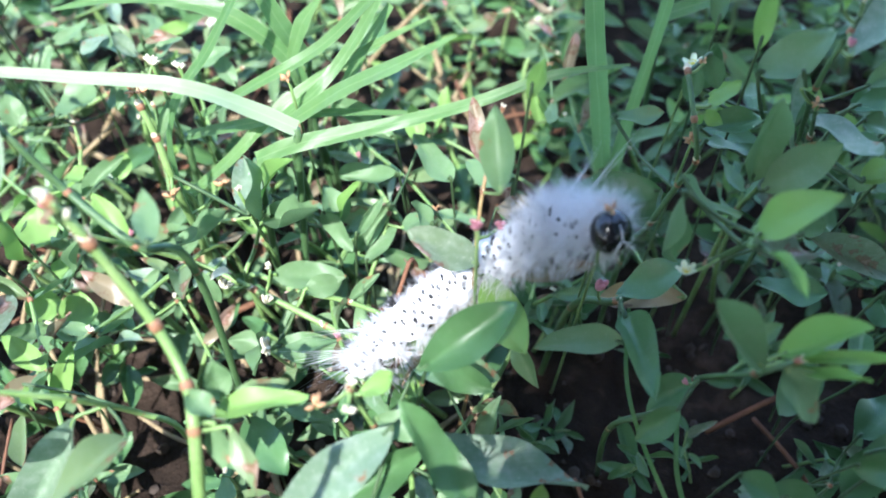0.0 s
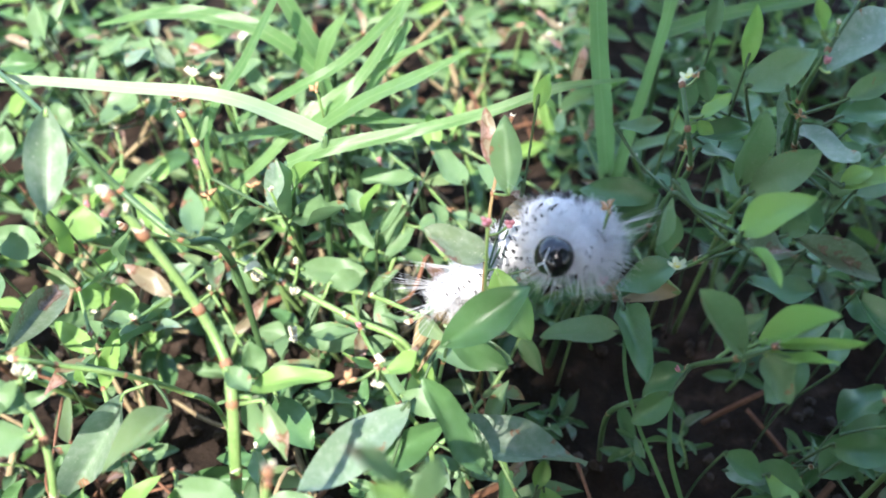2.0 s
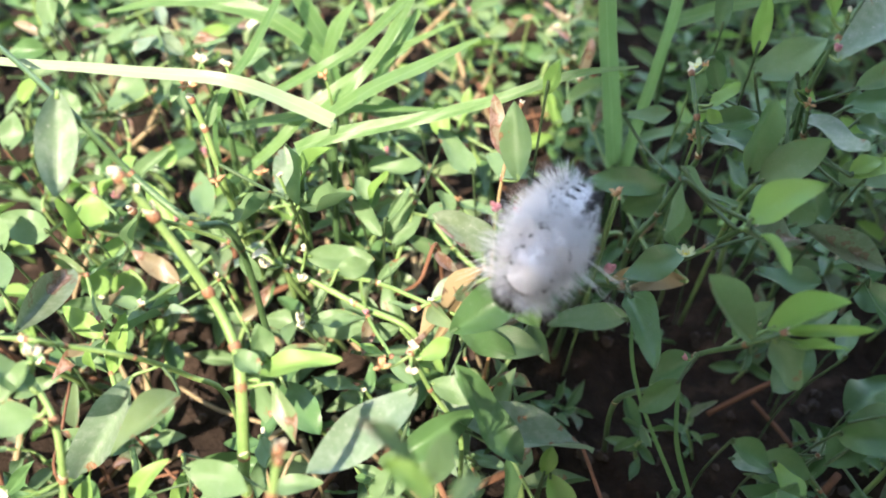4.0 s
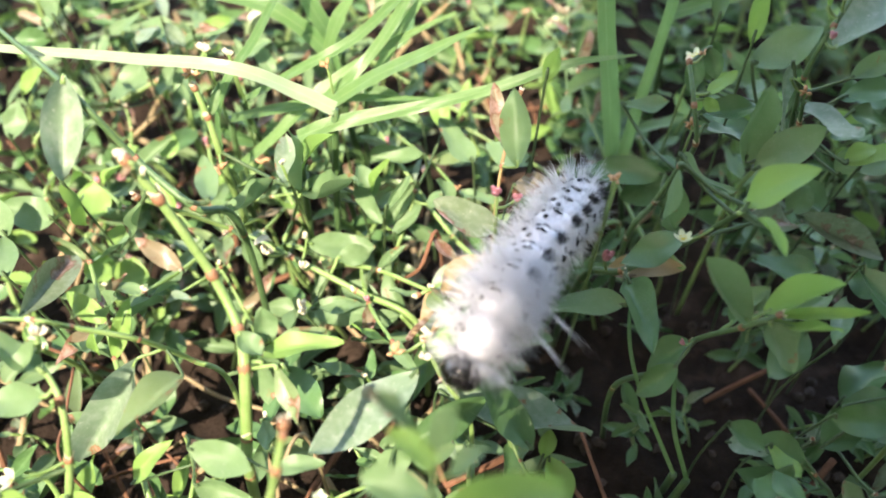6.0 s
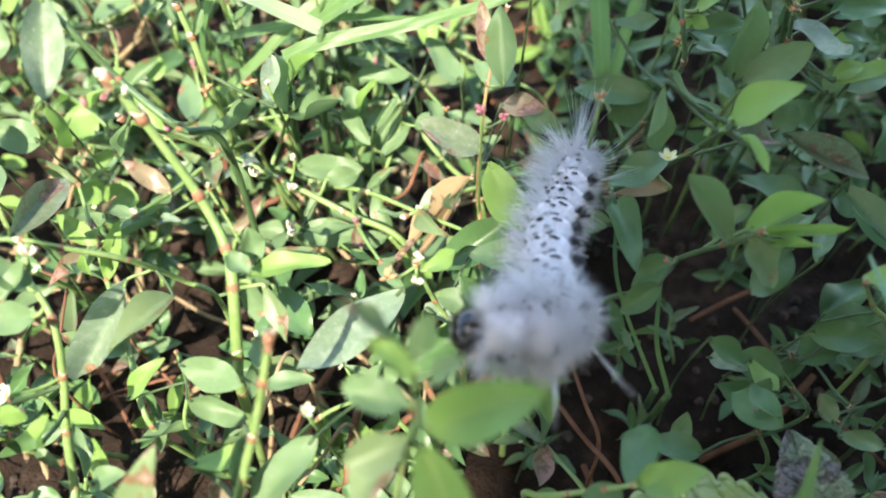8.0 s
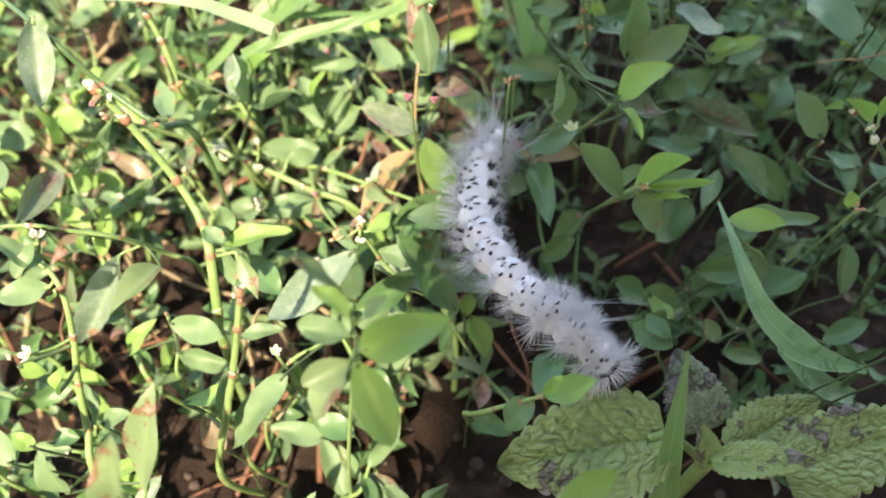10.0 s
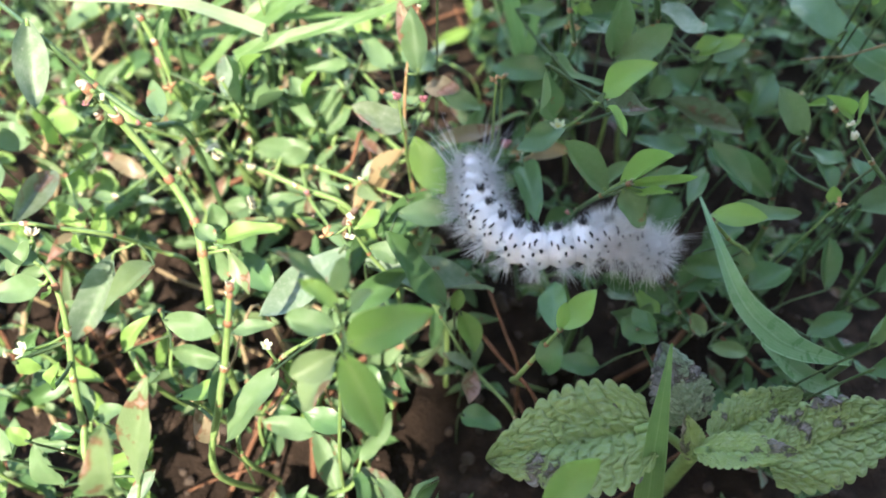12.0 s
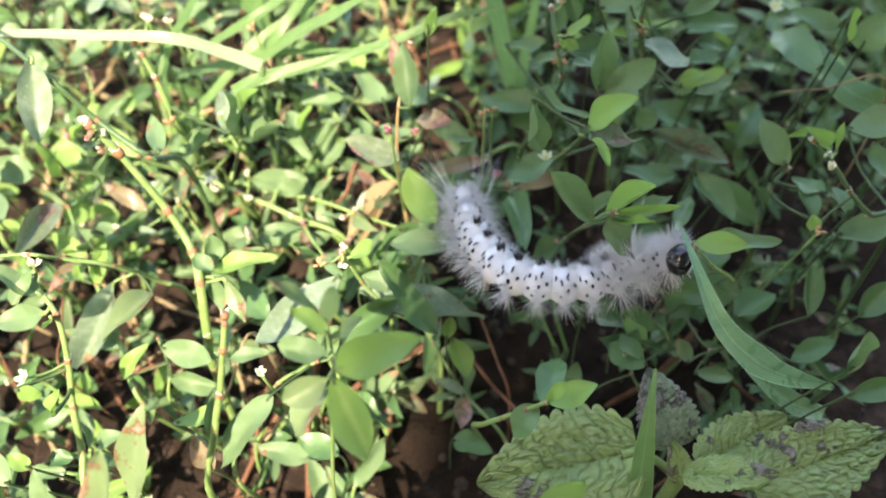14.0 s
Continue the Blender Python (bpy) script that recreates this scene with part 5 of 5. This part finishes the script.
bend(6, (0.2, -0.6, 0.7), (11.7, 66.2, 18.0), (14.0, 65.6, 22.9), (13.7, 62.1, 27.3), (11.8, 57.3, 29.8), (9.7, 52.5, 32.2), (7.0, 47.6, 33.5), (4.6, 42.6, 35.0), (2.3, 37.5, 36.0), (-0.3, 33.2, 34.0))
bend(6.5, (0.1, -0.6, 0.7), (15.1, 68.0, 17.0), (16.1, 65.8, 22.7), (14.8, 61.6, 27.2), (12.7, 56.1, 29.5), (10.5, 50.6, 31.8), (8.4, 44.8, 33.2), (6.7, 38.9, 34.9), (6.1, 32.9, 35.5), (7.1, 28.2, 32.0))
bend(7, (0.25, -0.6, 0.7), (14.0, 59.7, 26.0), (13.0, 55.2, 27.5), (11.6, 50.8, 29.2), (10.0, 46.5, 31.0), (8.6, 42.0, 32.4), (7.4, 37.4, 33.7), (6.2, 32.8, 35.1), (5.1, 28.2, 35.7), (4.3, 24.3, 33.0))
bend(7.3, (0.5, -0.45, 0.7), (14.3, 61.8, 26.0), (13.5, 56.6, 27.1), (12.4, 51.6, 28.3), (10.4, 46.8, 29.7), (9.2, 41.8, 31.2), (8.6, 36.8, 32.8), (8.9, 31.7, 34.3), (10.7, 26.7, 35.0), (12.1, 21.8, 34.0))
bend(7.5, (0.7, -0.3, 0.6), (14.9, 59.5, 26.0), (13.9, 54.6, 27.2), (12.6, 49.8, 28.4), (10.9, 45.1, 29.8), (9.7, 40.2, 31.3), (9.5, 35.4, 32.9), (10.7, 30.7, 34.4), (13.3, 26.3, 35.6), (12.9, 21.6, 36.0))
bend(7.8, (0.6, -0.4, 0.7), (14.8, 58.1, 26.0), (13.8, 53.4, 27.2), (12.5, 48.8, 28.5), (10.8, 44.3, 29.8), (9.9, 39.6, 31.3), (9.8, 35.0, 32.9), (9.7, 30.4, 34.8), (7.0, 27.5, 36.6), (2.1, 27.3, 37.0))
bend(8, (0.6, -0.4, 0.7), (15.1, 56.9, 26.0), (13.9, 52.3, 27.3), (12.6, 47.7, 28.5), (11.0, 43.3, 29.9), (10.2, 38.6, 31.4), (10.2, 34.0, 32.9), (10.0, 29.6, 34.8), (6.9, 27.0, 36.6), (2.0, 26.9, 37.0))
bend(10.3, (0.5, 0.5, 0.6), (15.6, 61.0, 20.0), (13.0, 55.7, 20.0), (12.0, 50.0, 20.5), (12.1, 44.1, 21.2), (13.7, 38.5, 22.0), (17.0, 33.6, 22.0), (20.9, 29.2, 22.0), (25.2, 25.2, 21.2), (29.1, 22.4, 18.0))
bend(11, (0.4, 0.55, 0.6), (16.8, 60.7, 20.0), (14.4, 55.7, 20.0), (13.0, 50.3, 20.4), (12.7, 44.8, 21.2), (13.6, 39.3, 21.9), (16.9, 34.8, 22.0), (21.2, 31.3, 22.7), (26.1, 28.7, 23.7), (31.4, 26.9, 24.0))
bend(11.5, (0.45, 0.5, 0.6), (15.4, 59.7, 20.0), (13.2, 54.5, 20.0), (12.1, 49.1, 20.5), (12.1, 43.6, 21.2), (13.4, 38.2, 22.0), (16.6, 33.6, 22.0), (19.9, 29.1, 22.7), (23.6, 24.9, 23.0), (27.1, 20.5, 23.0))
bend(11.7, (0.4, 0.55, 0.6), (13.3, 58.4, 20.0), (11.7, 53.4, 20.0), (11.9, 48.2, 20.6), (13.3, 43.2, 21.3), (15.7, 38.5, 22.0), (19.3, 34.6, 22.0), (22.9, 30.9, 22.7), (26.5, 27.0, 23.0), (29.0, 22.5, 22.0))
bend(12, (0, 0.52, 0.84), (13.1, 55.2, 20.0), (13.4, 50.3, 20.0), (14.6, 45.5, 20.7), (17.1, 41.5, 21.4), (20.8, 38.8, 22.3), (25.7, 38.8, 23.0), (30.5, 39.8, 22.7), (35.0, 39.7, 20.9), (39.0, 39.5, 18.0))
bend(12.5, (0, 0.52, 0.84), (13.5, 55.1, 20.0), (14.3, 50.3, 20.0), (16.0, 45.8, 20.5), (18.5, 41.6, 21.2), (22.0, 38.3, 21.9), (26.8, 37.4, 22.0), (31.7, 37.1, 22.0), (36.3, 36.6, 20.5), (39.7, 37.1, 17.0))
bend(13, (0, 0.52, 0.84), (13.5, 53.9, 20.0), (14.4, 48.6, 20.0), (16.7, 43.8, 20.7), (20.0, 39.7, 21.5), (24.6, 37.3, 22.0), (29.9, 36.7, 22.0), (35.3, 36.8, 21.6), (39.9, 38.2, 19.8), (43.8, 40.7, 17.0))
bend(13.5, (0, 0.52, 0.84), (13.7, 55.6, 20.0), (14.8, 51.0, 20.0), (16.6, 46.6, 20.4), (19.1, 42.5, 21.1), (22.7, 39.4, 21.9), (27.3, 38.3, 22.0), (32.0, 37.8, 22.5), (36.4, 37.7, 24.3), (38.9, 36.8, 28.0))
bend(14, (0, 0.52, 0.84), (13.2, 54.8, 20.0), (14.1, 49.4, 20.0), (16.4, 43.4, 21.0), (19.6, 39.4, 22.0), (23.9, 38.0, 22.0), (29.1, 37.7, 22.0), (34.3, 38.8, 23.0), (38.3, 39.7, 25.0), (41.4, 37.6, 27.0))


def hairs(bm, spots, long, rng, thick=0.000022, droop=0.15):
    """Thin tapered hairs: spots are pairs of a root and a direction."""
    for root, d in spots:
        l = long * rng.uniform(0.6, 1.15)
        side = d.orthogonal().normalized()
        side = Matrix.Rotation(rng.uniform(0, 6.28), 3, d) @ side
        other = d.cross(side)
        bendy = side * l * rng.uniform(-droop, droop)
        low = [bm.verts.new(root + thick * (side * math.cos(a) + other * math.sin(a))) for a in (0, 2.1, 4.2)]
        mid = [bm.verts.new(root + d * l * 0.55 + bendy * 0.4 + 0.75 * thick * (side * math.cos(a) + other * math.sin(a))) for a in (0, 2.1, 4.2)]
        tip = bm.verts.new(root + d * l + bendy)
        for k in range(3):
            bm.faces.new((low[k], low[(k + 1) % 3], mid[(k + 1) % 3], mid[k]))
            bm.faces.new((mid[k], mid[(k + 1) % 3], tip))


def ring_point(a, x, r, h):
    """A place on a segment's skin and its outward way: angle a from the back, x along the body."""
    q = math.sqrt(max(0.05, 1 - (x / h) ** 2))
    out = Vector((x / h * 0.5, math.sin(a), math.cos(a))).normalized()
    return Vector((x, r * q * math.sin(a), r * q * math.cos(a))), out


def black_mark(body, a, x, r, h, long, wide, rng, front=False):
    """A black wart or dash on the skin: long round the body, wide along it."""
    bm = bmesh.new()
    turn = long / 2 / r
    line = [ring_point(a + turn * q, x + 0.00012 * rng.uniform(-1, 1), r, h) for q in (-1, -0.5, 0, 0.5, 1)]
    tube(bm, [p + out * (0.00035 if front else 0.00022) for p, out in line], [wide * 0.22, wide * 0.44, wide * 0.5, wide * 0.42, wide * 0.2], 6)
    part("spot", bm, BLACK, body)


def caterpillar_segment(k, root):
    rng = random.Random(500 + k)
    end = min(k, SEGMENTS - 1 - k)
    r = 0.00272 * (0.64 if k == 0 else 0.80 if end == 0 else 0.84 if k == 1 else 0.95 if end < 3 else 1.0)
    h = 0.0024
    front = k > 8
    bm = bmesh.new()
    ball(bm, (0, 0, 0), h, r, r, 28, 18)
    for v in bm.verts:
        a = math.atan2(v.co.y, v.co.z)
        fold = 0.035 * math.cos(v.co.x / h * 7.5)
        v.co *= 1 + 0.03 * noise.noise(v.co * 1500 + Vector((k, 0, 0))) + fold + 0.03 * max(0.0, math.cos(5 * a))
    for f in bm.faces:
        f.material_index = 1 if f.calc_center_median().z < -0.74 * r else 0
    body = new("segment", mesh_of("segment", bm, [SKIN, BELLY]))
    body.parent = root
    # short fur in whorls from the warts, thinner over the middle of the body
    bm = bmesh.new()
    spots = []
    warts = [(side * a, x) for side in (-1, 1) for a in (0.25, 0.7, 1.15, 1.6) for x in (-0.0008, 0.0008)]
    for i in range(1150 if front else 640 if k < 3 else 520):
        wa, wx = rng.choice(warts)
        p, out = ring_point(wa + rng.gauss(0, 0.17), wx + rng.gauss(0, 0.0005), r, h)
        centre, _ = ring_point(wa, wx, r, h)
        if i % 2 == 0:
            p, out = ring_point(rng.uniform(-1.9, 1.9), rng.uniform(-0.9, 0.9) * h, r, h)
            centre = p
        d = (out + (p - centre) * 900 + Vector((rng.gauss(-0.08, 0.22), rng.gauss(0, 0.22), rng.gauss(0, 0.22)))).normalized()
        spots.append((p, d))
    hairs(bm, spots, 0.0029 if front and k < SEGMENTS - 1 else 0.0014 if k == SEGMENTS - 1 else 0.0019 if k < 2 else 0.0011, rng, 0.000024)
    part("fur", bm, FUR, body, "short dense white fur")["kind"] = "stuff"
    # star tufts along both flanks
    for side in (-1, 1):
        for a, count, long in ((1.10, 20, 0.0021), (1.55, 34, 0.0029), (1.95, 44, 0.0036), (2.35, 40, 0.0034)):
            bm = bmesh.new()
            p, out = ring_point(side * a, rng.uniform(-0.0003, 0.0003), r, h)
            spots = []
            for i in range(count):
                d = (out + Vector((rng.gauss(0, 0.50), rng.gauss(0, 0.26), rng.gauss(0.05, 0.26)))).normalized()
                spots.append((p + Vector((rng.gauss(0, 0.00016), 0, rng.gauss(0, 0.00012))), d))
            hairs(bm, spots, long * (1.35 if k < 3 else 1.3 if front else 1.0), rng, 0.000026, 0.10)
            part("tuft", bm, FUR, body, "radiating white hair tuft")["kind"] = "stuff"
    # black warts, the dashes between back and flank, the black tuft on the back
    for side in (-1, 1):
        if k < 11:
            black_mark(body, side * 0.74, 0.0003, r, h, rng.uniform(0.0009, 0.0015) * (0.6 if k < 4 else 1.0), 0.00036, rng, front)
            black_mark(body, side * 0.80, -0.0013, r, h, rng.uniform(0.0006, 0.0011), 0.00032, rng, front)
        for a, x, size in ((1.00, -0.0006, 0.00034), (1.08, 0.0010, 0.00046), (1.38, 0.0003, 0.00052), (1.42, -0.0012, 0.00038), (1.72, 0.0008, 0.00044), (1.80, -0.0006, 0.00040)):
            if rng.random() < (0.3 if front else 0.15):
                continue
            size *= rng.uniform(0.75, 1.15)
            black_mark(body, side * a + rng.uniform(-0.10, 0.10), x + rng.uniform(-0.0003, 0.0003), r, h, size * (2.4 if a < 1.05 else 1.2), size, rng, front)
    if 2 <= k <= 9:
        bm = bmesh.new()
        spots = []
        for i in range(75):
            p, d = ring_point(rng.gauss(0, 0.09), rng.gauss(0, 0.00025), r, h)
            spots.append((p, (d + Vector((rng.gauss(-0.2, 0.28), rng.gauss(0, 0.34), 0))).normalized()))
        hairs(bm, spots, 0.0014, rng, 0.000045)
        part("back_tuft", bm, BLACK, body, "black hair tuft on the back")["kind"] = "stuff"
    # a thin black tube paints the shade in the crease between this ring and the next
    if 1 < k < 10:
        bm = bmesh.new()
        line = [ring_point(q * 0.11, 0.0019, r, h)[0] * 1.01 for q in range(-10, 11)]
        tube(bm, line, [0.00003] + [0.00011] * 19 + [0.00003], 5)
        part("crease_shade", bm, BLACK, body)
    # legs
    if k in (2, 3, 4, 5, 0, 9, 10, 11):
        for side in (-1, 1):
            bm = bmesh.new()
            tube(bm, [Vector((0, side * 0.45 * r, -0.8 * r)), Vector((0, side * 0.55 * r, -1.15 * r)), Vector((0.0002, side * 0.5 * r, -1.4 * r))],
                 [0.0006, 0.00045, 0.0003] if k < 8 else [0.0003, 0.0002, 0.00008], 8)
            part("leg", bm, BELLY if k < 8 else BLACK, body)
    # long pencils of hair
    if k in (0, 1, 9, 10):
        for side in (-1, 1):
            bm = bmesh.new()
            p, out = ring_point(side * 0.95, 0, r, h)
            lean = Vector((-0.9 if k < 3 else 0.5, side * 0.6, 0.45)).normalized()
            count, wide = (26, 0.19) if k == 0 else (12, 0.035)
            spots = [(p, (lean + Vector((rng.gauss(0, wide), rng.gauss(0, wide), rng.gauss(0, wide)))).normalized()) for i in range(count)]
            hairs(bm, spots, 0.0090 if k < 3 else 0.0095, rng, 0.000022, 0.05)
            part("hair_pencil", bm, FUR, body, "long thin white hair pencil")["kind"] = "stuff"
    return body


HEAD_AHEAD = -0.0004


def caterpillar_head(root):
    bm = bmesh.new()
    ball(bm, (0.0003, 0.00034, 0), 0.0018, 0.0018, 0.0021, 26, 20)
    ball(bm, (0.0003, -0.00034, 0), 0.0018, 0.0018, 0.0021, 26, 20)
    bmesh.ops.translate(bm, verts=bm.verts, vec=(HEAD_AHEAD, 0, 0))
    head = new("head", mesh_of("head", bm, SHELL))
    head.parent = root
    tagged(head, "round glossy black head")
    bm = bmesh.new()
    tube(bm, [Vector((0.00160, 0, 0.0011)), Vector((0.00182, 0, 0.0002)), Vector((0.00172, 0, -0.0006))], [0.00003, 0.00006, 0.00008], 6)
    bmesh.ops.translate(bm, verts=bm.verts, vec=(HEAD_AHEAD + 0.0003, 0, 0))
    part("seam", bm, MARK, head)
    for side in (-1, 1):
        bm = bmesh.new()
        tube(bm, [Vector((0.00172, 0, -0.0005)), Vector((0.0017, side * 0.0005, -0.0010)), Vector((0.0014, side * 0.0008, -0.0015))], [0.00006, 0.00011, 0.00006], 6)
        bmesh.ops.translate(bm, verts=bm.verts, vec=(HEAD_AHEAD + 0.0003, 0, 0))
        part("mouth_mark", bm, MARK, head)
        bm = bmesh.new()
        tube(bm, [Vector((0.0014, side * 0.0009, -0.0014)), Vector((0.0021, side * 0.0011, -0.0019))], [0.00014, 0.00006], 6)
        bmesh.ops.translate(bm, verts=bm.verts, vec=(HEAD_AHEAD + 0.0003, 0, 0))
        part("palp", bm, BELLY, head)
    bm = bmesh.new()
    rng = random.Random(9)
    spots = []
    for i in range(420):
        d = Vector((rng.gauss(0.35, 0.45), rng.gauss(0, 1), rng.gauss(0.25, 1))).normalized()
        spots.append((Vector((-0.0014, d.y * 0.0021, d.z * 0.0022)), d))
    hairs(bm, spots, 0.0031, rng, 0.00003)
    part("ruff", bm, FUR, head, "loose white hairs round the head")["kind"] = "stuff"
    return head


caterpillar = tagged(new("caterpillar"), "fuzzy white caterpillar with black spots and a glossy black head", "caterpillar")
segments = [caterpillar_segment(k, caterpillar) for k in range(SEGMENTS)]
segments.append(caterpillar_head(caterpillar))


def body_at(t):
    """The spine and the way of the back at a time between two bends."""
    for (t0, b0, s0), (t1, b1, s1) in zip(BENDS, BENDS[1:]):
        if t <= t1:
            break
    f = min(1.0, max(0.0, (t - t0) / (t1 - t0)))
    if t1 - t0 > 1:
        f = f * f * (3 - 2 * f)
    return b0.lerp(b1, f), [p.lerp(q, f) for p, q in zip(s0, s1)]


def segment_rows():
    rows = [[] for _ in segments]
    for i in range(141):
        t = i * 0.1
        back, spine = body_at(t)
        path = smooth_path(spine, 12)
        run = np.concatenate([[0], np.cumsum([(b - a).length for a, b in zip(path, path[1:])])])
        xyz = np.array([tuple(p) for p in path])
        where = np.linspace(0.0, run[-1], len(segments))
        places = [Vector([float(np.interp(w, run, xyz[:, c])) for c in range(3)]) for w in where]
        for k, p in enumerate(places):
            x = (places[min(k + 1, len(places) - 1)] - places[max(k - 1, 0)]).normalized()
            z = back - x * back.dot(x)
            z = z.normalized() if z.length > 0.1 else x.orthogonal().normalized()
            m = Matrix((x, z.cross(x), z)).transposed().to_4x4()
            m.translation = p
            rows[k].append((t, m))
    return rows


def motions():
    for ob, rows in zip(segments, segment_rows()):
        walk(ob, rows)
    # plants that the caterpillar nudges
    for ob, moves in (
        (pushed_shoot, ((0, -5.0, 1.0, 0, 0), (1.5, -4.6, 1.0, 0, 0), (3, -3.2, 1.6, 0, 0), (3.6, -2.2, 1.2, 0, 0), (6, -0.4, 0.4, 0, 0), (8.2, 0.4, -0.4, 0, 0), (10.3, 0, 0, 0, 0), (14, 0, 0, 0, 0))),
        (pressed_leaf, ((0, -0.8, -0.8, 0, 0), (1.5, 0, 0, 0, 0), (3.6, 0, 0, 0, 0), (6, 0, 3, -9, 0), (8.2, 0, 4, -13, 0), (10.3, 0, 5, -16, 0), (14, 0, 5, -16, 0))),
        (twin_shoot, ((0, 0, 0, 0, 0), (11.6, 0, 0, 0, 0), (11.75, 0, -1, 0, 5), (12.0, 8.7, 3.8, 0.0, 30), (12.4, 11.5, 3.6, 0.7, 42), (13.0, 11.5, 3.6, 0.7, 42), (13.5, 11.9, 4.3, -0.3, 40), (13.9, 4.0, 1.0, -0.2, 2), (14, 4.0, 1.0, -0.2, 2))),
    ):
        foot = ob.location.copy()
        rows = []
        for t, dx, dy, dz, turn in moves:
            m = Matrix.Rotation(radians(turn), 4, Vector((0, -0.58, 0.81)))
            m.translation = foot + Vector((dx, dy, dz)) / 1000
            rows.append((t, m))
        walk(ob, rows)


motions()
